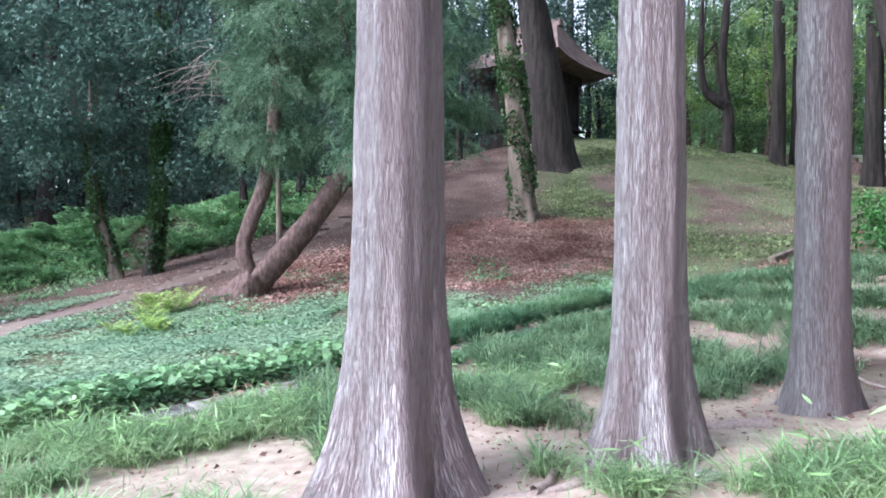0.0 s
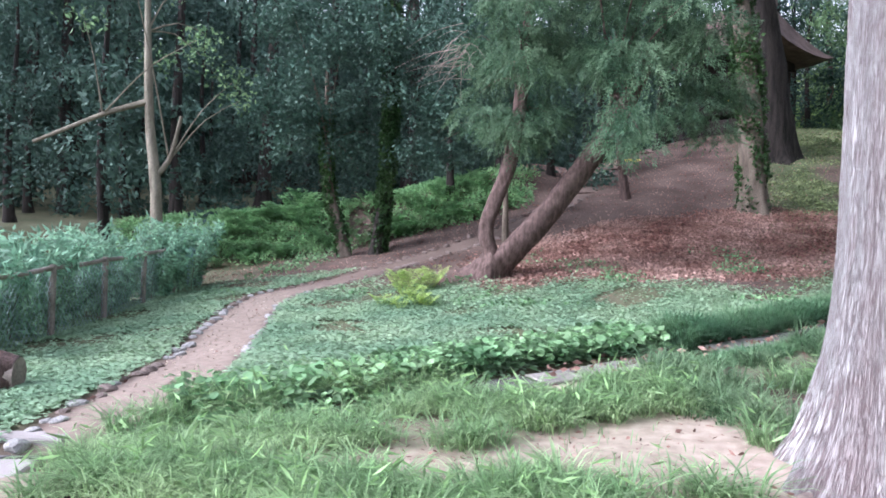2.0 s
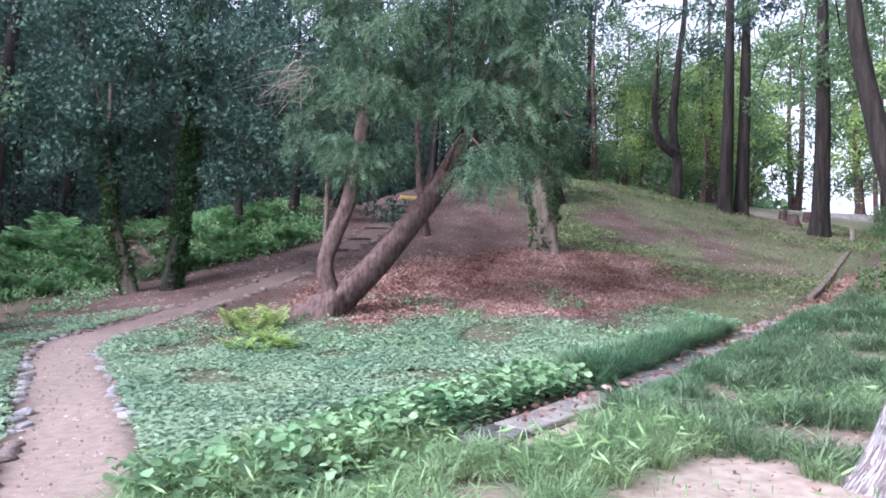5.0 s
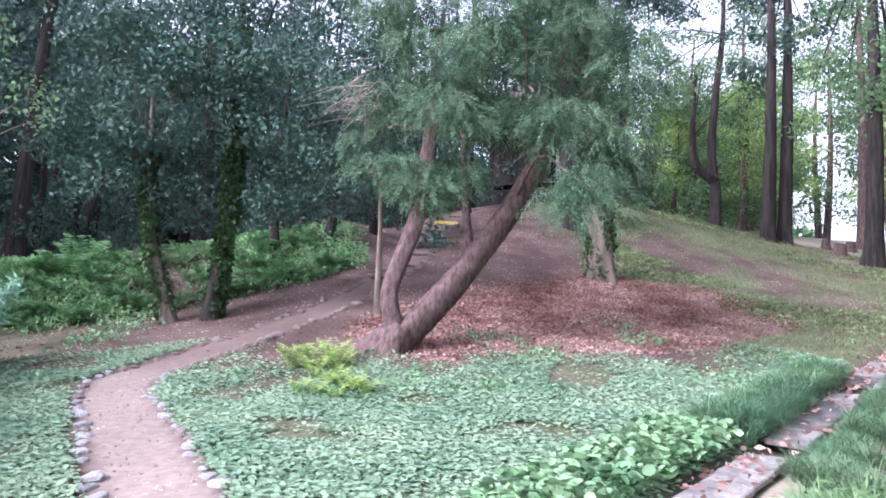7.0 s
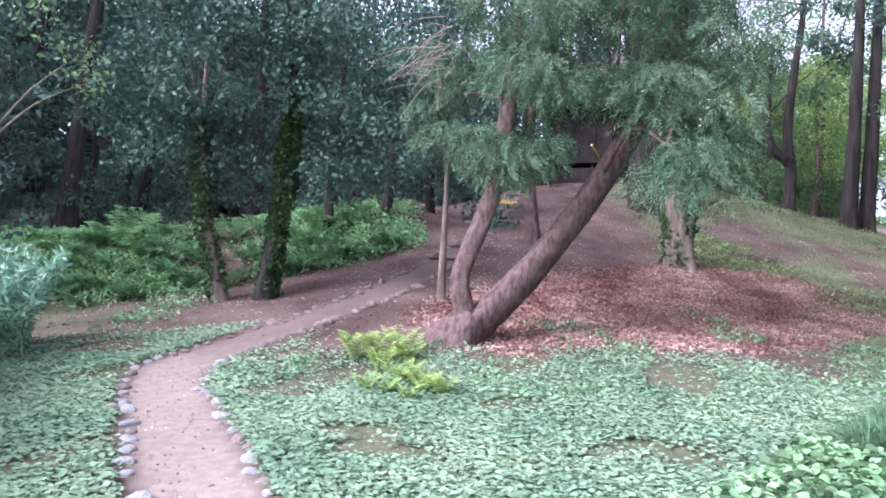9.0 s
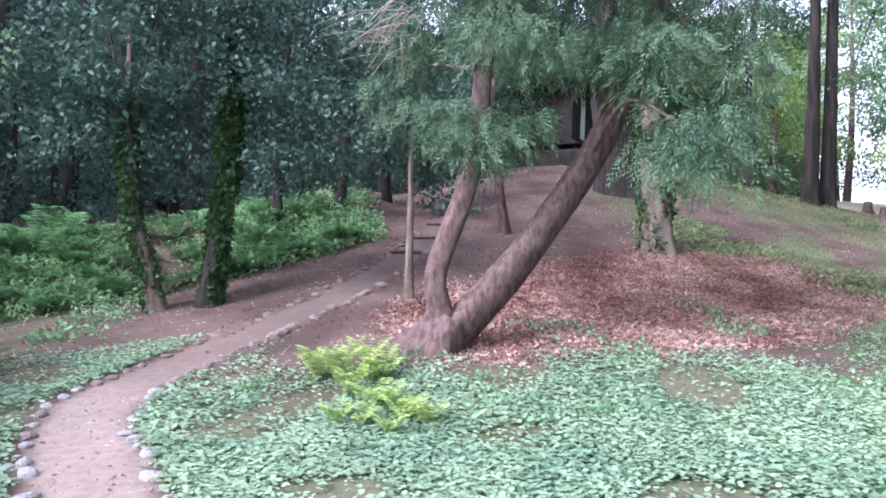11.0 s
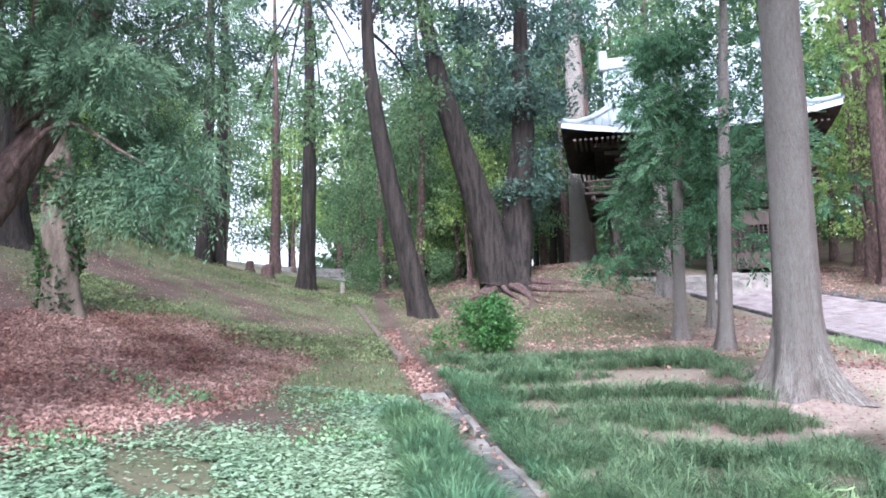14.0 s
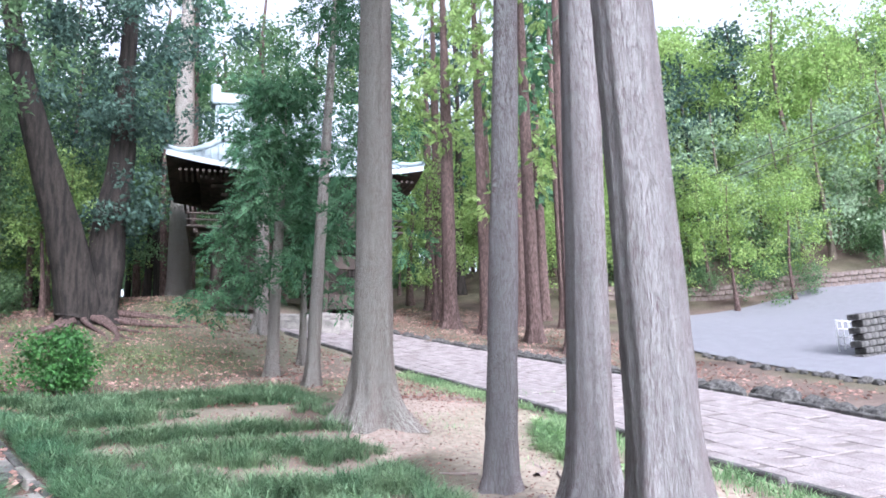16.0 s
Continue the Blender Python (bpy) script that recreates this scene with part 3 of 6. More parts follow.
def leaning_cypress():
    rs = np.random.RandomState(5)
    x, y = LEAN
    z = gz(x, y) - 0.15
    e = empty("leaning_cypress", x, y, z)
    bole = [(-0.25, 0.1, -0.05), (-0.1, 0.02, 0.25), (0.08, -0.05, 0.62)]
    child("bole", tube("bole", bole, [0.36, 0.33, 0.27], BARK_BROWN, 26, 0.06, 4, 0.5, 0.3, 0.04, 1, 0.08), e)
    stem_a = [(0.05, -0.05, 0.42), (-0.14, -0.06, 0.75), (-0.22, -0.05, 1.2), (-0.06, 0.0, 1.75), (0.17, 0.05, 2.4), (0.32, 0.1, 3.2), (0.4, 0.1, 4.5), (0.5, 0.1, 6.5)]
    child("stem", tube("stem", stem_a, [0.17, 0.16, 0.15, 0.15, 0.14, 0.12, 0.09, 0.03], BARK_BROWN, 18, 0.06, 4, 0, 1, 0.05, 2, 0.12), e)
    stem_b = [(0.0, -0.05, 0.35), (0.45, -0.05, 0.85), (1.0, 0.0, 1.5), (1.65, 0.05, 2.4), (2.15, 0.1, 3.2), (2.6, 0.1, 4.1), (3.1, 0.1, 5.4), (3.5, 0.1, 7.0)]
    child("stem", tube("stem", stem_b, [0.25, 0.24, 0.22, 0.2, 0.19, 0.16, 0.12, 0.04], BARK_BROWN, 22, 0.06, 4, 0, 1, 0.05, 3, 0.12), e)
    cs, rr = [], []
    for i in range(74):
        t = rs.uniform(0, 1)
        cx = rs.uniform(-0.85, 3.5)
        lo = 2.85 if cx < 0.9 else 3.0 + 0.8 * (cx - 0.9)
        cs.append((cx, rs.normal(0, 0.9) - 0.15 + (1.1 if cx < 0 else 0), lo + 4.6 * t ** 1.1))
        rr.append(rs.uniform(0.35, 0.65))
    for i in range(13):
        cs.append((rs.uniform(3.0, 4.8), rs.normal(0.2, 0.6), rs.uniform(3.1, 4.4)))
        rr.append(rs.uniform(0.3, 0.5))
    for i in range(40):
        cs.append((rs.uniform(-0.5, 4.4), rs.normal(0.2, 0.8), rs.uniform(4.4, 8.0)))
        rr.append(rs.uniform(0.35, 0.6))
    child("crown", spray_mesh("crown", cs, rr, 400, L_CYPRESS, rs, 0.3, 0.085, 0.85, 9, 0.6, 0.25), e)
    # one long limb droops forward
    low, lr = [], []
    for i in range(22):
        t = rs.uniform(0.35, 1.1)
        low.append((2.2 + 0.35 * t + rs.normal(0, 0.26), -2.8 * t + rs.normal(0, 0.25), 3.9 - 1.0 * t + rs.normal(0, 0.42)))
        lr.append(rs.uniform(0.22, 0.4))
    child("hanging_foliage", spray_mesh("hanging_foliage", low, lr, 260, L_CYPRESS, rs, 0.32, 0.075, 0.95, 9, 0.7, 0.25), e)
    child("branch", tube("branch", [(2.0, 0.05, 3.0), (2.2, -0.8, 3.7), (2.45, -1.8, 3.2), (2.6, -2.8, 2.7)], [0.05, 0.03, 0.018, 0.006], BARK_BROWN, 7, seed=40), e)
    for i in range(16):
        c = cs[i * 4]
        t0 = (0.3 + 0.1 * rs.normal(), 0.1, min(c[2] - 0.2, 4.5)) if c[0] < 1.2 else (2.2, 0.1, min(c[2] - 0.3, 3.8))
        mid = tuple((np.array(t0) + np.array(c)) / 2 + (0, 0, 0.2))
        child("branch", tube("branch", [t0, mid, c], [0.035, 0.022, 0.008], BARK_BROWN, 6, seed=i), e)
    return tagged(e, "leaning cypress with two curved reddish-brown stems and drooping foliage", "tree")


leaning_cypress()

# ---------------------------------------------------------------- other trees


def broadleaf(name, x, y, r, h, stems, clumps, leafm, barkm, label, seed, leaf=0.16, per=420, ivy=0.0, spread=(2.0, 2.0), crown_z=(3.0, 8.0), offset=(0, 0), flare=0.5, squash=0.7, segs=18, side=0.8, limbs=8):
    """A tree with one or more bending stems and a crown of leaf clumps. stems: lists of points from the base."""
    rs = np.random.RandomState(seed)
    z = gz(x, y) - 0.12 - 0.55 * r * (1 + flare)
    e = empty(name, x, y, z)
    for i, pts in enumerate(stems):
        k = len(pts)
        child("trunk", tube("trunk", pts, list(np.linspace(r if i == 0 else r * side, r * 0.25, k)), barkm, segs, 0.05, 4, flare, 0.5, 0.035, seed + i, 0.25), e)
        if ivy:
            p = dense(pts, 0.05)
            p = p[: int(len(p) * 0.8)]
            q = np.repeat(p, int(ivy), 0)
            d = rs.normal(size=q.shape)
            d[:, 2] *= 0.3
            d /= np.linalg.norm(d, axis=1)[:, None]
            keep = wave(q[:, 2] * 2, np.arctan2(d[:, 1], d[:, 0]) * 1.5, 1.2, seed) > -0.35
            q = (q + d * (r * rs.uniform(0.7, 1.25, len(q)))[:, None])[keep]
            child("ivy", leaf_mesh("ivy", q, 0.1, L_IVY, rs, 0.4, 0.8), e, "climbing ivy")
    cs, rr = [], []
    tops = [np.array(s[-1]) for s in stems]
    for i in range(clumps):
        a, b = rs.uniform(0, 6.28), math.sqrt(rs.uniform(0, 1))
        cs.append((offset[0] + spread[0] * b * math.cos(a), offset[1] + spread[1] * b * math.sin(a), rs.uniform(*crown_z)))
        rr.append(rs.uniform(0.45, 0.95))
    if clumps:
        child("crown", leaf_mesh("crown", clump_points(cs, rr, per, rs, 0.35, squash), leaf, leafm, rs, 0.25, 0.5), e)
        for i in range(min(limbs, clumps)):
            st = stems[i % len(stems)]
            a = np.array(st[max(1, len(st) - 2)], float)
            c = np.array(cs[i])
            child("limb", tube("limb", [tuple(a), tuple((a + c) / 2 + (0, 0, 0.25)), tuple(c)], [r * 0.17, r * 0.1, r * 0.04], barkm, 6, seed=i, steps=0.4), e)
    return tagged(e, label, "tree")


def straight(h, dx=0.0, dy=0.0, bend=0.1):
    return [(dx * h * t + bend * math.sin(6 * t), dy * h * t + bend * math.cos(5 * t) - bend, h * t) for t in (0, 0.1, 0.3, 0.55, 0.8, 1)]


broadleaf("ivy_clad_tree", 2.25, 20.6, 0.36, 13, [straight(13, -0.11, 0.0)], 54, L_DARK, BARK_PALE, "tall pale-barked tree half covered with ivy", 21, ivy=60, crown_z=(7.5, 14), spread=(4.2, 4.2))
broadleaf("dark_tree", 4.25, 27.2, 0.85, 15, [straight(15, -0.15, 0.0)], 56, L_DARK, BARK_DARK, "big dark mossy tree trunk on the hillside", 22, crown_z=(8, 14), spread=(4, 4), flare=0.8)
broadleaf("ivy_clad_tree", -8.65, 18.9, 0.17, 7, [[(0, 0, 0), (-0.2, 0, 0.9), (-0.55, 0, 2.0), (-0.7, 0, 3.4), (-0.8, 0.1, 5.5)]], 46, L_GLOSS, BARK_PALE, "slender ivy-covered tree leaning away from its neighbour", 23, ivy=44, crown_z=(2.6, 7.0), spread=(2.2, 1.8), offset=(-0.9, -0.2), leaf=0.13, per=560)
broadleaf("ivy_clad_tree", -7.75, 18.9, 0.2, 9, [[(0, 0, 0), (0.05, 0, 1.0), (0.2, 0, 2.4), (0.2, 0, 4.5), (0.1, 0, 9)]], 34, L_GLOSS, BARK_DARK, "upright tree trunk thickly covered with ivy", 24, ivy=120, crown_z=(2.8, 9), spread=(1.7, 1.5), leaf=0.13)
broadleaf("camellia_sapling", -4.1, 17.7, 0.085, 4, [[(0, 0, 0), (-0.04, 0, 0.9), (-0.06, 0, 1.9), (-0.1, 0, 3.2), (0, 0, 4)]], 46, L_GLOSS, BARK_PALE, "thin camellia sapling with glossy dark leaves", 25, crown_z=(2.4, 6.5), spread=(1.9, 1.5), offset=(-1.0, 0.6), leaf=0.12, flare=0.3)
broadleaf("slim_tree", -1.0, 22.5, 0.13, 7, [[(0, 0, 0), (-0.2, 0, 1.2), (-0.35, 0, 2.4), (-0.5, 0, 4.5), (-0.5, 0, 7)]], 14, L_DARK, BARK_BROWN, "slim leaning tree on the bare slope", 26, crown_z=(3.8, 7), spread=(1.6, 1.4), flare=0.3)

# ---------------------------------------------------------------- trees on the hill and in the wood
broadleaf("pale_tree", -12.6, 16.1, 0.17, 9, [[(0, 0, 0), (-0.05, 0, 1.2), (-0.12, 0, 2.6), (-0.35, 0, 4.2), (-0.5, 0, 6.5), (-0.6, 0, 9)], [(-0.15, 0, 2.9), (0.15, 0.1, 3.3), (0.45, 0.1, 4.4)], [(-0.4, 0, 4.75), (-1.4, -0.4, 4.35), (-3.0, -0.8, 3.6)]], 12, L_MID, BARK_TAN, "thin pale-barked tree with a bare forked limb", 41, crown_z=(4.6, 9), spread=(2.2, 2), leaf=0.13, flare=0.2, per=160, side=0.4)
broadleaf("dark_branching_tree", 13.2, 33.5, 0.27, 14, [[(0, 0, 0), (0.1, 0, 2), (-0.2, 0, 4), (0, 0, 7), (0.3, 0, 10), (0.3, 0, 14)], [(0, 0, 2.6), (-0.9, 0, 3.2), (-1.2, 0, 4.6), (-1.1, 0, 8)]], 26, L_MID, BARK_DARK, "dark tree with a forked crooked trunk on the hilltop", 42, crown_z=(6.0, 12), spread=(4, 3), leaf=0.22, per=170)
for q, s in (((15.5, 31.4), 43), ((14.5, 31.2), 45)):
    broadleaf("dark_hill_tree", *q, 0.33, 17, [straight(17, 0.004, 0, 0.06)], 22, L_DARK, BARK_DARK, "tall dark straight tree trunk standing on the hill", s, crown_z=(8, 16), spread=(2.6, 2.6), leaf=0.22, per=170)
broadleaf("dark_hill_tree", 15.7, 26.3, 0.36, 17, [straight(17, -0.012, 0, 0.1)], 36, L_MID, BARK_DARK, "dark ivy-footed tree beside the hollow", 46, crown_z=(6, 16), spread=(3.2, 3.2), leaf=0.2, per=190, ivy=0)
broadleaf("brown_hill_tree", 23.0, 35.4, 0.32, 17, [straight(17, -0.02, 0, 0.08)], 20, L_MID, BARK_BROWN, "straight brown tree at the edge of the clearing", 47, crown_z=(9, 17), spread=(3, 3), leaf=0.24, per=150)
broadleaf("slanting_tree", 13.4, 19.0, 0.40, 15, [[(0, 0, 0), (-0.35, 0.25, 1.6), (-0.85, 0.6, 4.0), (-1.3, 1.0, 7.0), (-1.5, 1.2, 10), (-1.5, 1.2, 15)]], 44, L_MID, BARK_DARK, "dark tree trunk slanting over the hollow", 48, crown_z=(6.5, 15), spread=(3.4, 3.4), offset=(-1.3, 1), leaf=0.2, per=190, flare=0.6, limbs=2)
broadleaf("great_forked_tree", 18.7, 18.8, 0.74, 16, [[(0, 0, 0), (-0.3, 0.2, 1.6), (-0.7, 0.5, 3.6), (-1.5, 1.1, 6.5), (-2.3, 1.6, 9.5), (-2.9, 2.0, 13)], [(0.15, -0.1, 0.6), (0.5, -0.35, 2.4), (0.6, -0.4, 4.2), (0.9, -0.6, 7), (0.9, -0.6, 10.5), (1.1, -0.7, 14)]], 0, L_DARK, BARK_DARK, "huge forked dark tree with roots over a mossy bank", 49, flare=0.6, segs=30, side=0.95)
gt = bpy.data.objects["great_forked_tree"]
rs = np.random.RandomState(50)
cs = [(0.9 + rs.normal(0, 0.9), -0.6 + rs.normal(0, 0.9), rs.uniform(4.2, 5.6)) for i in range(9)] + [(0.9 + rs.normal(0, 2.0), -0.6 + rs.normal(0, 2.0), rs.uniform(7.2, 14)) for i in range(78)] + [(-2.7 + rs.normal(0, 2.0), 1.8 + rs.normal(0, 2.0), rs.uniform(11, 15)) for i in range(24)]
child("crown", leaf_mesh("crown", clump_points(cs, rs.uniform(0.6, 1.1, len(cs)), 230, rs, 0.35, 0.7), 0.19, L_DARK, rs, 0.3, 0.5), gt)
for i in range(15):
    a = radians(150 + i * 10 + rs.uniform(-7, 7))
    L = rs.uniform(2.5, 7.0)
    pts = []
    for t in (0, 0.12, 0.25, 0.37, 0.5, 0.62, 0.75, 0.87, 1):
        aa = a + 0.25 * math.sin(4 * t + i)
        px, py = 18.7 + (0.7 + L * t) * math.cos(aa), 18.8 + (0.7 + L * t) * math.sin(aa)
        pts.append((px - 18.7, py - 18.8, gz(px, py) - gz(18.7, 18.8) + 0.735 + 0.2 * (1 - t) ** 3 + 0.035 - 0.06 * t + 0.03 * math.sin(9 * t + i)))
    child("root", tube("root", pts, [0.12, 0.065, 0.045, 0.035, 0.015], BARK_BROWN, 9, 0.05, seed=i), gt, "gnarled mossy surface root")

# young cedars before the gate
for q, r, h, ln, cr, s in (((13.4, 11.0), 0.17, 8.5, (0.02, -0.035), 96, 61), ((10.9, 9.45), 0.16, 12, (0.02, -0.05), 50, 62), ((15.6, 10.6), 0.13, 3.6, (0, 0), 0, 63), ((19.6, 12.9), 0.27, 10, (0.0, 0.0), 34, 64)):
    cedar(*q, r, h, ln, BARK_GREY, 0.7, 0.35, "young cedar with low feathery green branches before the gate" if cr else "broken bare young cedar trunk", s, cr, 0.3, 0.33, group="young cedars before the gate")
cedar(27.75, 18.95, 0.56, 21, (0, 0), BARK_GREY, 0.6, 0.5, "massive straight cedar close beside the gate", 65, 14, 0.6, group="cedars beside the gate")
cedar(29.6, 19.2, 0.36, 19, (0.01, 0), BARK_BROWN, 0.6, 0.5, "brown cedar standing behind a larger one by the gate", 66, 10, 0.6, group="cedars beside the gate")

# cedars along the far side of the paved approach
FARROW = [(19.4, 1.6, 0.34), (22.6, 2.6, 0.3), (27.5, 5.9, 0.36), (28.6, 2.4, 0.28), (25.4, 4.4, 0.27), (31.5, 6.4, 0.3), (30.5, 1.0, 0.26), (34.5, 3.5, 0.3), (33.0, 9.5, 0.32), (36.5, 7.0, 0.3), (38, 2, 0.3), (40, 11, 0.33), (27.0, 0.6, 0.24)]
for i, (x, y, r) in enumerate(FARROW):
    cedar(x, y, r, 18 + (i % 3), (0.004 * ((i % 5) - 2), 0), BARK_BROWN, 0.7, 0.45, "tall brown cedar with thin high branches along the approach", 80 + i, 18, 0.34 if i % 2 else 0.5, group="cedars along the approach", leafm=L_LIGHT if i % 3 else L_CEDAR)

# ---------------------------------------------------------------- the surrounding wood: repeated kinds of tree


def wood_tree(name, h, r, bark, leafm, clumps, z0, spread, leaf, per, label, seed, cat="tree"):
    rs = np.random.RandomState(seed)
    e = empty(name, 0, 0, 0)
    if r:
        child("trunk", tube("trunk", straight(h, 0.01 * rs.normal(), 0.01 * rs.normal(), 0.12), list(np.linspace(r, r * 0.2, 6)), bark, 10, 0.05, 4, 0.5, 0.5, 0.03, seed, 0.6), e)
    cs, rr = [], []
    for i in range(clumps):
        t = rs.uniform(0, 1)
        b, a = math.sqrt(rs.uniform(0, 1)) * spread * (1.05 - 0.5 * t), rs.uniform(0, 6.28)
        cs.append((b * math.cos(a), b * math.sin(a), z0 + (h - z0) * t))
        rr.append(rs.uniform(0.5, 1.0) * (0.5 + 0.2 * spread))
    child("crown", leaf_mesh("crown", clump_points(cs, rr, per, rs, 0.3, 0.75), leaf, leafm, rs, 0.35, 0.5), e)
    return tagged(e, label, cat, "trees of the surrounding wood")


KINDS = {
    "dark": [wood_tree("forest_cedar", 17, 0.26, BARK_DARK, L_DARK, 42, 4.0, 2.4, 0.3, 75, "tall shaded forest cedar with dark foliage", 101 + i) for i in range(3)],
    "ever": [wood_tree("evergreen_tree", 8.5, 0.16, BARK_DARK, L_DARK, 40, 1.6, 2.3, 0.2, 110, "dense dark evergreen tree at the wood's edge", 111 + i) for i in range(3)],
    "mid": [wood_tree("broadleaf_tree", 11, 0.2, BARK_BROWN, L_MID, 46, 2.4, 3.0, 0.17, 160, "leafy green broadleaf tree", 121 + i) for i in range(3)],
    "light": [wood_tree("maple_tree", 7, 0.12, BARK_BROWN, L_LIGHT, 40, 1.8, 2.4, 0.15, 190, "light green maple with layered leaves", 131 + i) for i in range(2)],
    "pale": [wood_tree("pale_broadleaf_tree", 8, 0.14, BARK_PALE, L_PALE, 40, 1.2, 2.8, 0.2, 120, "pale green broadleaf tree above the road", 136 + i) for i in range(2)],
    "shrub": [wood_tree("shrub", 2.2, 0.0, BARK_DARK, L_MID, 16, 0.3, 1.1, 0.14, 220, "rounded green undergrowth shrub", 141 + i, "shrub") for i in range(2)],
    "darkshrub": [wood_tree("dark_shrub", 2.6, 0.0, BARK_DARK, L_DARK, 16, 0.3, 1.3, 0.16, 200, "dark undergrowth shrub in the shade", 151 + i, "shrub") for i in range(2)],
}
used = set()
rw = random.Random(7)


def plant(kind, x, y, s=1.0):
    ob = rw.choice(KINDS[kind])
    m = pose(x, y, gz(x, y) - 0.1, 0, 0, rw.uniform(0, 360))
    s *= rw.uniform(0.85, 1.2)
    if ob.name in used:
        ob = copy_thing(ob, m)
    used.add(ob.name)
    ob.matrix_basis = m
    ob.scale = (s, s, s)


def scatter(kind, count, x0, x1, y0, y1, ok, gap, s=1.0):
    done = []
    for _ in range(count * 12):
        x, y = rw.uniform(x0, x1), rw.uniform(y0, y1)
        if len(done) < count and ok(x, y) and all((x - a) ** 2 + (y - b) ** 2 > gap * gap for a, b in done):
            done.append((x, y))
            plant(kind, x, y, s)


def west(x, y):
    if -17.5 < x < -4 and y < 25.4 + 0.6 * (x + 16.5):
        return False
    return x < -11 - 0.05 * y or (y > 26 and x < -5.5 - 0.05 * (y - 26)) or (y > 38 and x < 12)


def clearing(x, y):
    """The open view up the hollow and past the shrine."""
    return abs((y - 6.2) - 1.054 * (x + 6)) < 2.8 + 0.16 * x


for q in ((31, 56), (35, 53.5), (39, 51), (43, 47.5), (47, 44), (33, 62), (38, 58), (44, 54)):
    plant("mid", *q, 1.7)
for q in ((29, 52), (37, 47), (41, 44)):
    plant("light", *q, 1.8)
scatter("dark", 46, -42, 10, 18, 62, west, 2.6)
scatter("ever", 34, -34, 9, 20, 52, west, 2.4)
scatter("darkshrub", 40, -30, 8, 21, 46, west, 1.5)
scatter("ever", 5, -24, -13, 6, 20, lambda x, y: x < -13.5 - 0.1 * (20 - y), 2.2)
scatter("shrub", 12, 9, 22, 31, 42, lambda x, y: not clearing(x, y) and y > 35, 1.4)
scatter("mid", 9, 8, 34, 40, 58, lambda x, y: not clearing(x, y), 3.2)
scatter("mid", 9, 8, 34, 36, 52, lambda x, y: not clearing(x, y) and y > 0.9 * x + 22, 2.6, 1.1)
scatter("light", 12, 11, 36, 34, 52, lambda x, y: not clearing(x, y) and y > 0.9 * x + 18, 2.6)
scatter("mid", 15, 18, 44, 22, 44, lambda x, y: not clearing(x, y) and y < 1.1 * x + 2 and y > 0.55 * x + 11, 2.8)
scatter("light", 8, 19, 34, 20, 34, lambda x, y: not clearing(x, y) and y < 1.0 * x + 2 and y > 0.5 * x + 10, 2.2, 0.8)
scatter("shrub", 14, 17, 36, 21, 36, lambda x, y: not clearing(x, y) and y > 0.5 * x + 12, 1.5, 0.7)
scatter("light", 18, 38, 62, -2, 34, lambda x, y: True, 3.4, 1.6)
scatter("light", 12, 30, 48, 0, 16, lambda x, y: y < 0.3 * x + 4, 2.6)
scatter("light", 12, 28, 60, -34, -8, lambda x, y: x + 0.9 * y > 20 or y < -18, 3.4, 1.25)
scatter("light", 9, 34, 48, -16, 0, lambda x, y: x - 0.5 * y > 38, 2.8, 1.1)
scatter("shrub", 14, 33, 44, -16, -4, lambda x, y: x - 0.5 * y > 40, 1.4)
scatter("light", 22, 40, 62, -34, 8, lambda x, y: x - 0.5 * y > 42, 2.8, 2.0)
scatter("light", 9, 46, 64, -30, 10, lambda x, y: x - 0.5 * y > 46, 3.2, 1.6)
scatter("dark", 10, 40, 70, -20, 40, lambda x, y: True, 5, 1.2)

for kind, x, y in (("ever", 0.6, 31.5), ("ever", 2.2, 38.5), ("ever", 5.5, 39.5), ("ever", 8.4, 38.6), ("dark", 1.2, 36.0), ("dark", 7.0, 40.5), ("dark", 10.0, 37.5), ("ever", -1.8, 33.5), ("ever", -3.6, 27.5), ("ever", -5.2, 25.4), ("darkshrub", -3.0, 25.5), ("darkshrub", -6.4, 26.4), ("ever", -6.8, 24.2), ("darkshrub", 8.6, 35.2), ("shrub", 9.6, 33.2), ("mid", 24, 24), ("mid", 27, 22), ("mid", 30, 20.5), ("dark", 28, 26), ("dark", 33, 22), ("mid", 34, 18), ("dark", 36, 24), ("mid", 22.5, 21.5)):
    plant(kind, x, y)

for q, k in (((38.5, -15.5), 1.2), ((40.5, -12.5), 1.4), ((39.0, -19.0), 1.3), ((43, -9), 1.6), ((37.8, -22.5), 1.3)):
    plant("pale", *q, k)
for q, k in (((32.5, -3.6), 1.15), ((38.5, -5.5), 1.3)):
    plant("light", *q, k)
# dark trees added to stand in for shaded gaps between the pale ones
for q, k in (((41.5, -8.5), 1.5), ((43.5, -12.0), 1.6), ((42.5, -6.0), 1.4), ((45.0, -16.0), 1.6)):
    plant("ever", *q, k)
scatter("mid", 22, 32, 58, 12, 34, lambda x, y: not clearing(x, y) and y > 0.25 * x + 4, 3.0, 1.5)
scatter("shrub", 30, 38, 52, -24, 3, lambda x, y: x - 0.3 * y > 40.5, 1.5, 1.2)

for kind, k, size in (("shrub", 46, 1.1), ("light", 3, 1.0)):
    scatter(kind, k, 34, 48, -28, -3, lambda x, y: x > 38.2 + min(0, (y + 14.5) * 0.58), 1.2, size)

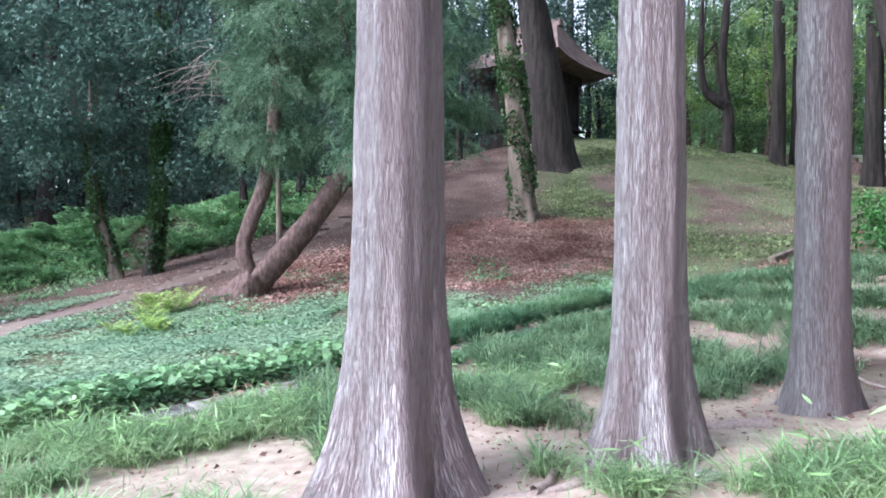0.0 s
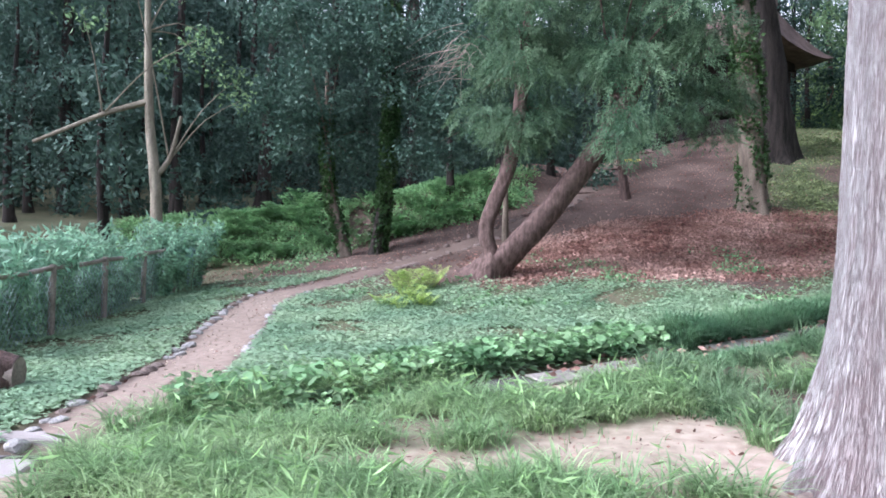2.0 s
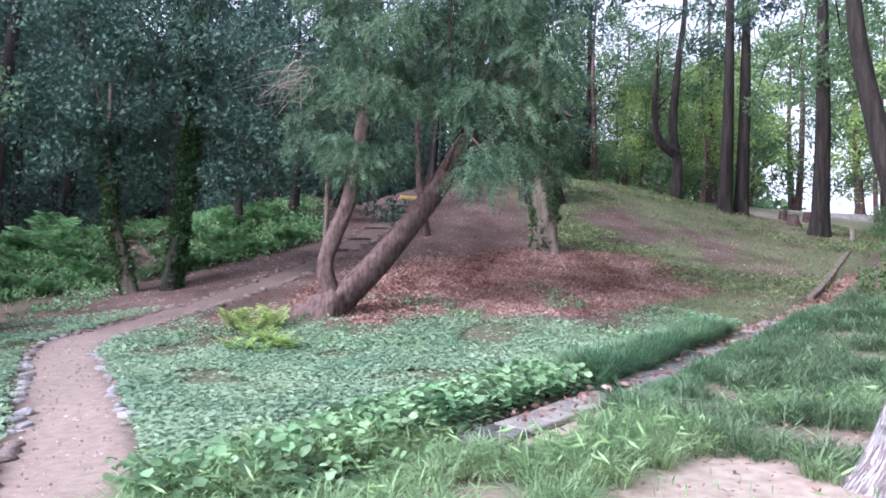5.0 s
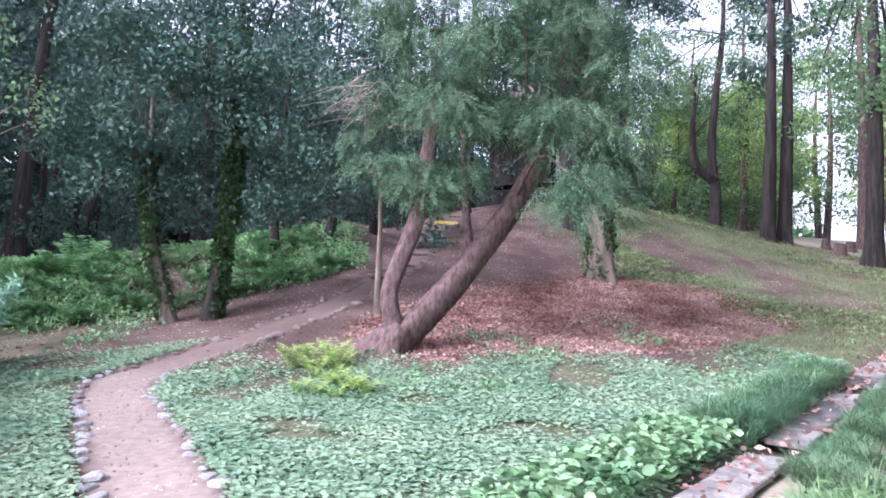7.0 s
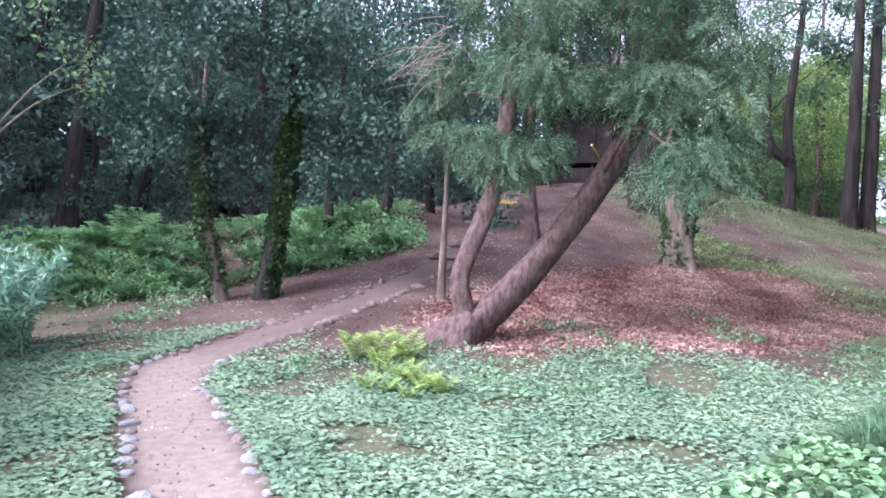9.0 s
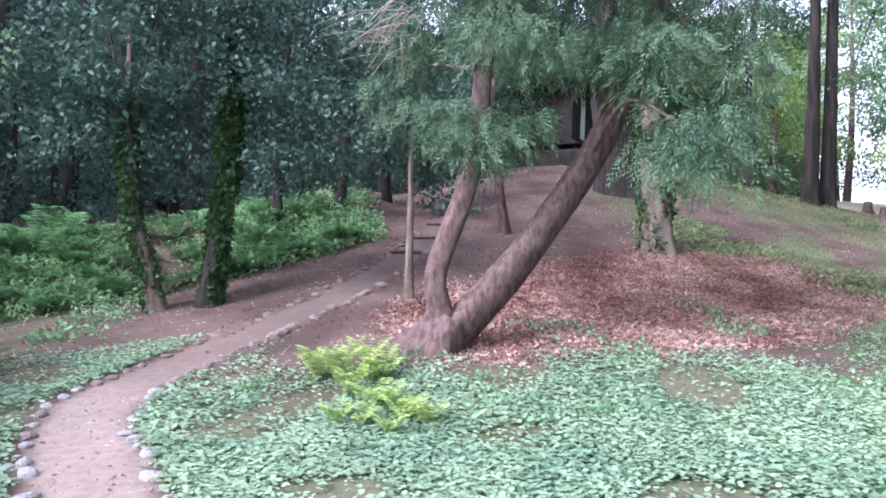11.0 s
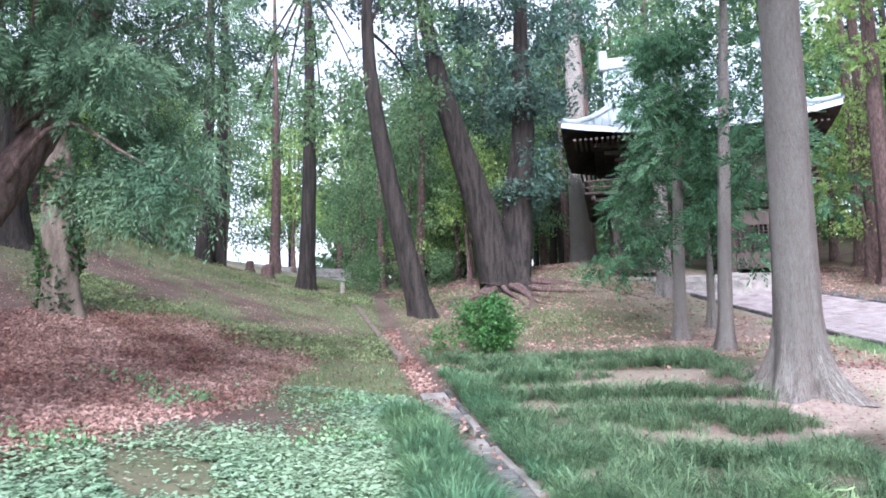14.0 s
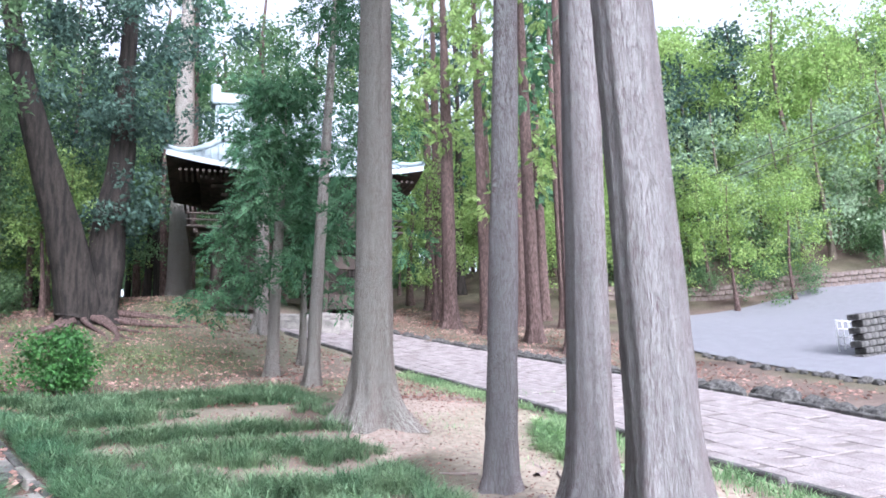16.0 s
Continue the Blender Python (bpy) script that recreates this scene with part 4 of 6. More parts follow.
# the far edge of the wood closes the view
rs = np.random.RandomState(160)
cs, rr = [], []
for i in range(620):
    a = radians(rs.uniform(-60, 200))
    d = rs.uniform(62, 80)
    x, y = 5 + d * math.cos(a), 14 + d * math.sin(a)
    if clearing(x, y) and rs.uniform() < 0.85:
        continue
    top = 17 if math.degrees(a) > 100 or math.degrees(a) < 12 else 11
    cs.append((x, y, gz(x, y) + rs.uniform(0, top)))
    rr.append(rs.uniform(2.0, 3.8))
fw = new("far_woods", leaf_mesh("far_woods", clump_points(cs, rr, 26, rs, 0.2, 0.9), 1.0, L_MID, rs, 0.3, 0.6))
tagged(fw, "distant green woodland closing the view", "woodland", kind="stuff")

cs, rr = [], []
for i in range(330):
    a = radians(rs.uniform(84, 186))
    dd = rs.uniform(46, 60)
    x, y = 0 + dd * math.cos(a), 12 + dd * math.sin(a)
    cs.append((x, y, gz(x, y) + rs.uniform(0, 17)))
    rr.append(rs.uniform(1.8, 3.4))
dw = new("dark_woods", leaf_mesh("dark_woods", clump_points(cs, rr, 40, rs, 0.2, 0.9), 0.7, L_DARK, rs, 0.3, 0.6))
tagged(dw, "deep dark woodland behind the hill", "woodland", kind="stuff")

# ---------------------------------------------------------------- drain beside the lawn
A, U, N = DRAIN_A, DRAIN_U, DRAIN_N
ang = math.degrees(math.atan2(U[1], U[0]))


def on_drain(s, d):
    return A[0] + U[0] * s + N[0] * d, A[1] + U[1] * s + N[1] * d


def drain():
    e = empty("stone_drain", *on_drain(0, 0), 0)
    rs = np.random.RandomState(170)
    for side in (-0.27,):
        s = 8.0
        while s < 12.5:
            L = rs.uniform(0.75, 1.1)
            x, y = on_drain(s + L / 2, side + rs.normal(0, 0.01))
            z0 = float(base_height(x, y))
            slope = math.degrees(math.atan2(float(base_height(*on_drain(s + L, 0))) - float(base_height(*on_drain(s, 0))), L))
            k = part("edge_stone", boxed(-L / 2 + 0.008, L / 2 - 0.008, -0.05, 0.05, -0.22, 0.0, 0.012), WALLSTONE if rs.uniform() < 0.6 else DARKROCK, e)
            k.matrix_basis = e.matrix_world.inverted() @ pose(x, y, z0 + rs.normal(0, 0.008), 0, -slope, ang + rs.normal(0, 0.8))
            s += L
    s = 3.7
    while s < 12.6:
        L = rs.uniform(0.5, 0.8)
        if s < 6.2 or rs.uniform() < 0.93:
            x, y = on_drain(s + L / 2, 0)
            z0 = float(base_height(x, y)) + (-0.03 if s < 6.2 else -0.02)
            slope = math.degrees(math.atan2(float(base_height(*on_drain(s + L, 0))) - float(base_height(*on_drain(s, 0))), L))
            k = part("slab", boxed(-L / 2 + 0.012, L / 2 - 0.012, -0.21, 0.21, -0.05, 0.015, 0.012), STONE if s < 6.2 and rs.uniform() < 0.4 else (WALLSTONE if rs.uniform() < 0.35 else DARKROCK), e)
            k.matrix_basis = e.matrix_world.inverted() @ pose(x, y, z0, rs.normal(0, 1.2), -slope, ang + rs.normal(0, 1.0))
        s += L
    return tagged(e, "narrow stone-edged drain covered with worn grey slabs", "drain")


drain()
pe = empty("timber_edging", *on_drain(16.9, 0.2), 0)
for i in range(7):
    s0 = 16.9 + i * 1.7
    x, y = on_drain(s0 + 0.85, 0.2 + 0.13 * i)
    sl = math.degrees(math.atan2(float(base_height(*on_drain(s0 + 1.7, 0.25))) - float(base_height(*on_drain(s0, 0.25))), 1.7))
    k = part("plank", boxed(-0.84, 0.84, -0.075, 0.075, -0.2, 0.06, 0.015), BARK_PALE, pe)
    k.matrix_basis = pe.matrix_world.inverted() @ pose(x, y, float(base_height(x, y)), 0, -sl, ang + 4.4 + (i % 3 - 1) * 0.8)
tagged(pe, "weathered timber beams edging a leaf-filled ditch", "edging")
mp_x, mp_y = on_drain(28.9, 1.2)
tagged(new("marker_post", tube("marker_post", [(mp_x, mp_y, gz(mp_x, mp_y) - 0.1), (mp_x, mp_y, gz(mp_x, mp_y) + 0.5)], [0.08, 0.08], WOOD_GREY, 8)), "short weathered wooden post by the ditch", "post")

# crossing where the trail meets the drain
cz = gz(-6.3, 4.4)
cr = empty("drain_crossing", -6.45, 4.38, cz - 0.02, 18)
part("beam", boxed(-1.1, 0.75, 0.12, 0.34, -0.16, 0.1, 0.015), CONCRETE, cr, "long weathered beam beside the grating")
part("slab", boxed(-1.1, 0.7, -0.75, -0.12, -0.15, 0.03, 0.015), CONCRETE, cr, "flat concrete slab")
part("frame", boxed(-1.1, 0.7, -0.1, -0.06, -0.1, 0.035, 0.004), DARKROCK, cr, "dark steel edge of the grating")
for i in range(34):
    part("grate_bar", boxed(-1.08 + i * 0.052, -1.065 + i * 0.052, -0.058, 0.118, -0.06, -0.01), DARKROCK, cr)
tagged(cr, "concrete slab, beam and steel grating across the trail", "drain cover")

# ---------------------------------------------------------------- edging stones of the trail


def stone_mesh(name, seed, material=STONE, flat=0.6):
    bm = bmesh.new()
    bmesh.ops.create_icosphere(bm, subdivisions=2, radius=1)
    r = np.random.RandomState(seed)
    o = r.uniform(0, 50, 3)
    for v in bm.verts:
        k = 1 + 0.35 * noise.noise(Vector(v.co * 0.9) + Vector(o)) + 0.12 * noise.noise(Vector(v.co * 2.6) + Vector(o))
        v.co *= k
        v.co.z *= flat
    me = bpy.data.meshes.new(name)
    bm.to_mesh(me)
    bm.free()
    me.materials.append(material)
    return me


STONES = [stone_mesh("edging_stone", 180 + i) for i in range(7)]
EARTHY = [stone_mesh("edging_stone", 280 + i, EARTH_STONE) for i in range(6)]
rs = np.random.RandomState(181)


def stone(name, x, y, s, label, cat, group, sink=0.25, meshes=STONES):
    ob = new(name, meshes[rs.randint(len(meshes))])
    ob.matrix_world = pose(x, y, gz(x, y) + s * (0.5 - sink) * 0.35, rs.uniform(-10, 10), rs.uniform(-10, 10), rs.uniform(0, 360)) @ Matrix.Diagonal((s, s * rs.uniform(0.6, 1.0), s * rs.uniform(0.7, 1.1), 1))
    return tagged(ob, label, cat, group)


run = np.r_[0, np.cumsum(np.linalg.norm(np.diff(TRAIL_D, axis=0), axis=1))]
for side in (-1, 1):
    s = 1.5 if side < 0 else 4.2
    while s < 22:
        i = min(np.searchsorted(run, s), len(TRAIL_D) - 2)
        t = TRAIL_D[i + 1] - TRAIL_D[i]
        t /= np.linalg.norm(t)
        w = 0.45 + rs.normal(0, 0.035)
        x, y = TRAIL_D[i] + np.array((-t[1], t[0])) * -side * w
        size = rs.uniform(0.05, 0.12) * (1.0 if s < 13 else 1.25)
        stone("edging_stone", x, y, size, "small rounded grey stone edging the dirt trail" if s < 13 else "low earthy stone edging the climbing trail", "stone", "stones edging the trail", sink=0.45, meshes=STONES if s < 11 and rs.uniform() < 0.6 else EARTHY)
        s += size * (rs.uniform(1.5, 2.3) if 6.5 < s < 14 and side > 0 else rs.uniform(1.8, 3.8))
stone("pale_stone", 1.45, 4.45, 0.085, "small white stone on bare soil near cedar roots", "stone", "")
stone("grey_rock", 4.7, 5.55, 0.24, "pale rounded rock beside the cedar base", "rock", "")

# ---------------------------------------------------------------- paved approach, kerbs and road


def ribbon(name, line, half, lift, material, label, step=1.0, cat="road"):
    p = dense(line, step)
    t = np.gradient(p, axis=0)
    t /= np.linalg.norm(t, axis=1)[:, None]
    nn = np.stack([-t[:, 1], t[:, 0]], 1)
    k = 9
    v = []
    for c in np.linspace(-1, 1, k):
        q = p + nn * (np.ones(len(p)) * half * c)[:, None]
        v.append(np.stack([q[:, 0], q[:, 1], base_height(q[:, 0], q[:, 1]) + lift], 1))
    v = np.concatenate(v, 0)
    m = len(p)
    i, j = np.meshgrid(np.arange(k - 1), np.arange(m - 1), indexing="ij")
    f = np.stack([(i * m + j).ravel(), (i * m + j + 1).ravel(), ((i + 1) * m + j + 1).ravel(), ((i + 1) * m + j).ravel()], 1)
    return tagged(new(name, mesh_of(name, v, f, material)), label, cat, kind="structure")


pav = ribbon("pavement", PAVED, 2.35, 0.03, JOINT, "worn stone-paved approach road with earthy joints", 0.5, "pavement")
ROAD = [(-6, -16), (4, -10.8), (9, -8.0), (14, -5.6), (19, -4.8), (24, -5.6), (28.5, -8.6), (31, -14), (32, -22)]
ribbon("road", ROAD, np.interp(np.arange(len(dense(ROAD, 0.7))), (0, 34, 52, 90), (2.5, 2.5, 4.2, 4.6)), 0.05, ASPHALT, "pale grey asphalt road curving uphill", 0.7)

ribbon("road", [(14, -7.2), (18, -7.9), (22, -9.6), (25.5, -13), (27, -20)], 2.8, 0.042, ASPHALT, "grey asphalt apron inside the road bend", 0.7)
# loose rocks and a low kerb between the approach and the road
rs = np.random.RandomState(190)
pd = dense(PAVED, 0.2)
tt = np.gradient(pd, axis=0)
tt /= np.linalg.norm(tt, axis=1)[:, None]
KERB = [stone_mesh("kerb_rock", 200 + i, DARKROCK, 0.75) for i in range(5)]
s_at = np.r_[0, np.cumsum(np.linalg.norm(np.diff(pd, axis=0), axis=1))]
s = 10.0
while s < 34:
    i = np.searchsorted(s_at, s)
    x, y = pd[i] + np.array((tt[i][1], -tt[i][0])) * (2.75 + rs.normal(0, 0.05))
    k = rs.uniform(0.22, 0.36) if s < 22 else rs.uniform(0.14, 0.24)
    stone("kerb_rock", x, y, k, "dark mossy rock edging the paved approach", "rock", "rocks along the approach", 0.1, KERB)
    s += k * rs.uniform(1.35, 1.75)
for side, name in ((2.42, "kerb"), (-2.42, "kerb")):
    e = empty(name, *pd[60], 0)
    for s in np.arange(9.0, 35, 0.95):
        i = np.searchsorted(s_at, s)
        x, y = pd[i] + np.array((tt[i][1], -tt[i][0])) * side
        a = math.degrees(math.atan2(tt[i][1], tt[i][0]))
        z0 = float(base_height(x, y))
        sl = math.degrees(math.atan2(float(base_height(*(pd[i] + tt[i] * 0.5))) - float(base_height(*(pd[i] - tt[i] * 0.5))), 1.0))
        k = part("kerb_stone", boxed(-0.465, 0.465, -0.07, 0.07, -0.15, 0.11, 0.02), DARKROCK, e)
        k.matrix_basis = e.matrix_world.inverted() @ pose(x, y, z0 + rs.normal(0, 0.01), 0, -sl, a)
    tagged(e, "dark low stone kerb along the paved approach", "kerb", kind="structure")

# rocks beside the road
rd = dense(ROAD, 0.3)
tr = np.gradient(rd, axis=0)
tr /= np.linalg.norm(tr, axis=1)[:, None]
for i in range(30, 85):
    x, y = rd[i] + np.array((-tr[i][1], tr[i][0])) * (2.8 + rs.normal(0, 0.1))
    stone("kerb_rock", x, y, rs.uniform(0.1, 0.2), "small rock along the asphalt road's edge", "rock", "rocks along the road", 0.1, KERB)


def block_wall(name, p0, p1, hgt, block, label, seed, parent_z=None, rock=WALLSTONE):
    """A retaining wall of separate blocks in courses."""
    r = np.random.RandomState(seed)
    p0, p1 = np.array(p0, float), np.array(p1, float)
    L = np.linalg.norm(p1 - p0)
    d = (p1 - p0) / L
    a = math.degrees(math.atan2(d[1], d[0]))
    e = empty(name, *p0, 0)
    rows = int(round(hgt / block[1]))
    data = [boxed(-block[0] / 2 + 0.01, block[0] / 2 - 0.01, -0.2, 0.2, 0.01, block[1] - 0.01, 0.025) for _ in range(1)]
    me = bpy.data.meshes.new("block")
    data[0].to_mesh(me)
    data[0].free()
    me.materials.append(rock)
    for j in range(rows):
        s = block[0] / 2 if j % 2 else 0.0
        while s < L:
            q = p0 + d * s
            z = min(float(base_height(*(p0 + d * k))) for k in (0, L * 0.5, L)) if parent_z is None else float(base_height(*q))
            tilt = -math.degrees(math.atan2(float(base_height(*(q + d * 0.6))) - float(base_height(*(q - d * 0.6))), 1.2))
            ob = child("block", me, e)
            ob.matrix_basis = e.matrix_world.inverted() @ pose(q[0], q[1], float(base_height(*q)) - 0.1 + j * block[1], r.normal(0, 1.5), tilt + r.normal(0, 0.5), a + r.normal(0, 1))
            s += block[0]
    return tagged(e, label, "wall", kind="structure")


block_wall("retaining_wall", (37.5, -2.5), (36.5, -14.5), 0.9, (0.7, 0.3), "weathered brown stone retaining wall along the road bend", 210, rock=EARTH_STONE)
block_wall("retaining_wall", (36.5, -14.5), (31.0, -24.0), 0.9, (0.7, 0.3), "weathered brown stone retaining wall along the road bend", 211, rock=EARTH_STONE)
block_wall("retaining_wall", (14.9, -5.9), (17.9, -12.4), 1.4, (0.34, 0.2), "dark rough stone wall at the road's corner", 212, rock=DARKROCK)
gr = empty("guard_rail", 16.4, -6.4, gz(16.4, -6.4), -50)
for zz in (0.15, 0.4, 0.65, 0.9):
    part("rail", boxed(-0.7, 0.7, -0.02, 0.02, zz, zz + 0.035, 0.008), PLASTER, gr)
for xx in (-0.7, -0.25, 0.25, 0.66):
    part("post", boxed(xx, xx + 0.04, -0.025, 0.025, -0.05, 0.95, 0.008), PLASTER, gr)
tagged(gr, "low white metal guard rail beside the road", "railing")
for k, (z0, sag) in enumerate(((9.2, 0.5), (9.9, 0.5))):
    a0, b0 = np.array((44.0, 1.0 - 0.4 * k, z0 + 1.0)), np.array((31.0, -22.0, z0 + 7.0))
    pts = [tuple(a0 + (b0 - a0) * t - np.array((0, 0, 4 * sag * t * (1 - t)))) for t in np.linspace(0, 1, 7)]
    tagged(new("overhead_cable", tube("overhead_cable", pts, [0.03, 0.03], DARKROCK, 6, rough=0, steps=2.0)), "thin dark overhead cable above the road", "cable", "cables above the road")
pz = gz(35.0, -19.9)
sp = empty("road_post", 35.0, -19.9, pz)
child("pole", tube("pole", [(0, 0, -0.2), (-0.05, 0.03, 1.2), (-0.1, 0.06, 2.6)], [0.1, 0.1, 0.09], WOOD_GREY, 10, rough=0), sp)
tagged(sp, "pale roadside post before the retaining wall", "post")
block_wall("clearing_wall", (27, 52), (44, 46), 1.6, (1.2, 0.4), "pale stone terrace wall across the clearing", 213, rock=STONE)

# ---------------------------------------------------------------- temple gate
GX, GY, GR = 24.55, 12.9, -72.0


def temple_gate():
    z = gz(22.8, 12.4) + 0.15
    e = empty("temple_gate", GX, GY, z, GR)
    W, D = 3.1, 2.1
    part("podium", boxed(-W - 0.7, W + 0.7, -D - 0.7, D + 0.7, -1.2, 0.0, 0.04), WALLSTONE, e, "grey stone podium")
    for i in range(3):
        part("step", boxed(-1.5, 1.5, -D - 0.7 - 0.35 * (i + 1), -D - 0.7 - 0.35 * i - 0.004, -1.2, -0.14 * (i + 1) + 0.02, 0.02), WALLSTONE, e)
    for x in (-W, -1.15, 1.15, W):
        for y in (-D, 0.0, D):
            bm = bmesh.new()
            bmesh.ops.create_cone(bm, cap_ends=True, segments=16, radius1=0.19, radius2=0.18, depth=3.1, matrix=pose(x, y, 1.6))
            p = part("column", bm, WOOD_DARK, e)
            part("base_stone", boxed(x - 0.28, x + 0.28, y - 0.28, y + 0.28, 0.0, 0.09, 0.02), WALLSTONE, e)
    for x0, x1 in ((-W, -1.15), (1.15, W)):
        part("sill_panel", boxed(x0 + 0.19, x1 - 0.19, -D - 0.05, -D + 0.05, 0.25, 0.95, 0.015), WOOD_DARK, e)
        part("head_panel", boxed(x0 + 0.19, x1 - 0.19, -D - 0.05, -D + 0.05, 2.25, 2.95, 0.015), WOOD_DARK, e)
        lat = part("lattice", boxed(x0 + 0.19, x1 - 0.19, -D - 0.03, -D + 0.03, 0.95, 1.0), WOOD_DARK, e)
        n0 = 9
        for i in range(n0 + 1):
            xx = x0 + 0.22 + (x1 - x0 - 0.44) * i / n0
            part("lattice_bar", boxed(xx - 0.018, xx + 0.018, -D - 0.03, -D + 0.03, 0.95, 2.25), WOOD_DARK, lat)
        for i in range(1, 9):
            zz = 0.95 + 1.3 * i / 9
            part("lattice_bar", boxed(x0 + 0.2, x1 - 0.2, -D - 0.02, -D + 0.02, zz - 0.018, zz + 0.018), WOOD_DARK, lat)
        part("side_wall", boxed(x0 + 0.19, x1 - 0.19, D - 0.05, D + 0.05, 0.2, 2.95, 0.01), WOOD_DARK, e)
    for x in (-W, W):
        part("side_wall", boxed(x - 0.05, x + 0.05, -D + 0.19, D - 0.19, 0.2, 2.95, 0.01), WOOD_DARK, e)
    for i, (o, z0) in enumerate(((0.15, 3.05), (0.45, 3.32), (0.8, 3.6))):
        part("bracket_tier", boxed(-W - o, W + o, -D - o, D + o, z0, z0 + 0.2, 0.02), WOOD_DARK, e)
        k = 13
        for j in range(k):
            xx = -W - o + 2 * (W + o) * j / (k - 1)
            for sy in (-1, 1):
                part("bracket", boxed(xx - 0.08, xx + 0.08, sy * (D + o + 0.12) - 0.12, sy * (D + o + 0.12) + 0.12, z0 + 0.05, z0 + 0.26, 0.015), WOOD_DARK, e)
        for j in range(1, 9):
            yy = -D - o + 2 * (D + o) * j / 9
            for sx in (-1, 1):
                part("bracket", boxed(sx * (W + o + 0.12) - 0.12, sx * (W + o + 0.12) + 0.12, yy - 0.08, yy + 0.08, z0 + 0.05, z0 + 0.26, 0.015), WOOD_DARK, e)
    part("balcony", boxed(-W - 1.15, W + 1.15, -D - 1.15, D + 1.15, 3.88, 3.98, 0.02), WOOD_DARK, e)
    for zz in (4.2, 4.5):
        for sy in (-1, 1):
            part("balcony_rail", boxed(-W - 1.15, W + 1.15, sy * (D + 1.08) - 0.035, sy * (D + 1.08) + 0.035, zz, zz + 0.07, 0.01), WOOD_DARK, e)
        for sx in (-1, 1):
            part("balcony_rail", boxed(sx * (W + 1.08) - 0.035, sx * (W + 1.08) + 0.035, -D - 1.0, D + 1.0, zz, zz + 0.07, 0.01), WOOD_DARK, e)
    part("upper_body", boxed(-W + 0.25, W - 0.25, -D + 0.25, D - 0.25, 3.98, 6.0, 0.02), WOOD_DARK, e)
    for i, o in enumerate((0.1, 0.5, 0.9)):
        part("bracket_tier", boxed(-W - o + 0.2, W + o - 0.2, -D - o + 0.2, D + o - 0.2, 5.7 + 0.28 * i, 5.9 + 0.28 * i, 0.02), WOOD_DARK, e)

    EAVE, SKIRT, RIDGE = 6.45, 2.0, 4.75

    def skirt(x, y, hx, hy, t):
        """Height of the hipped lower roof at a point of its ring."""
        c = max(abs(x) / hx + abs(y) / hy - 1, 0) ** 2.2
        return EAVE + SKIRT * t ** 1.3 + 0.6 * c * (1 - t) ** 2

    def ring(t, lift):
        hx, hy = 5.0 - 2.0 * t, 3.9 - 2.2 * t
        k = 10
        out = []
        for sx, sy, ex, ey in ((-1, -1, 1, 0), (1, -1, 0, 1), (1, 1, -1, 0), (-1, 1, 0, -1)):
            for i in range(k):
                x, y = sx * hx + ex * 2 * hx * i / k, sy * hy + ey * 2 * hy * i / k
                out.append((x, y, skirt(x, y, hx, hy, t) + lift))
        return out
    for name, lift, m in (("roof", 0.16, ROOF), ("soffit", -0.1, WOOD_DARK)):
        v = [q for t in np.linspace(0, 1, 7) for q in ring(t, lift)]
        f = [(i * 40 + j, i * 40 + (j + 1) % 40, (i + 1) * 40 + (j + 1) % 40, (i + 1) * 40 + j) for i in range(6) for j in range(40)]
        child(name, mesh_of(name, v, f, m), e)
    child("eave_edge", mesh_of("eave_edge", ring(0, 0.16) + ring(0, -0.1), [(j, (j + 1) % 40, 40 + (j + 1) % 40, 40 + j) for j in range(40)], ROOF, False), e)

    def gable(u):
        """Half-width and height up the steep upper roof."""
        return 1.95 * (1 - u), EAVE + SKIRT + 0.1 + (RIDGE - SKIRT) * u ** 1.25
    for sy in (-1, 1):
        v, f = [], []
        for i, u in enumerate(np.linspace(0, 1, 7)):
            y, z1 = gable(u)
            v += [(-3.3, sy * y, z1), (3.3, sy * y, z1), (-3.3, sy * y, z1 + 0.16), (3.3, sy * y, z1 + 0.16)]
        for i in range(6):
            q = 4 * i
            f += [(q, q + 1, q + 5, q + 4), (q + 2, q + 6, q + 7, q + 3), (q, q + 4, q + 6, q + 2), (q + 1, q + 3, q + 7, q + 5)]
        f += [(0, 2, 3, 1)]
        child("upper_roof", mesh_of("upper_roof", v, f, ROOF, False), e)
        for j in range(24):
            x = -3.2 + 6.4 * j / 23
            pts = [(x, sy * gable(u)[0], gable(u)[1] + 0.19) for u in np.linspace(0, 1, 5)]
            child("roof_rib", tube("roof_rib", pts, [0.05, 0.05], ROOF, 6, rough=0, steps=0.6), e)
        for j in range(34):
            x = -4.9 + 9.8 * j / 33
            pts = []
            for t in np.linspace(0, 1, 6):
                hx, hy = 5.0 - 2.0 * t, 3.9 - 2.2 * t
                if abs(x) < hx:
                    pts.append((x, sy * hy, skirt(x, hy, hx, hy, t) + 0.19))
            if len(pts) > 1:
                child("roof_rib", tube("roof_rib", pts, [0.05, 0.05], ROOF, 6, rough=0, steps=0.6), e)
    for sx in (-1, 1):
        v = [(sx * 2.9, -1.8, EAVE + SKIRT), (sx * 2.9, 1.8, EAVE + SKIRT), (sx * 2.9, 0, EAVE + RIDGE - 0.1), (sx * 2.8, -1.8, EAVE + SKIRT), (sx * 2.8, 1.8, EAVE + SKIRT), (sx * 2.8, 0, EAVE + RIDGE - 0.1)]
        child("gable_board", mesh_of("gable_board", v, [(0, 1, 2), (3, 5, 4), (0, 3, 4, 1), (1, 4, 5, 2), (2, 5, 3, 0)], WOOD_DARK, False), e)
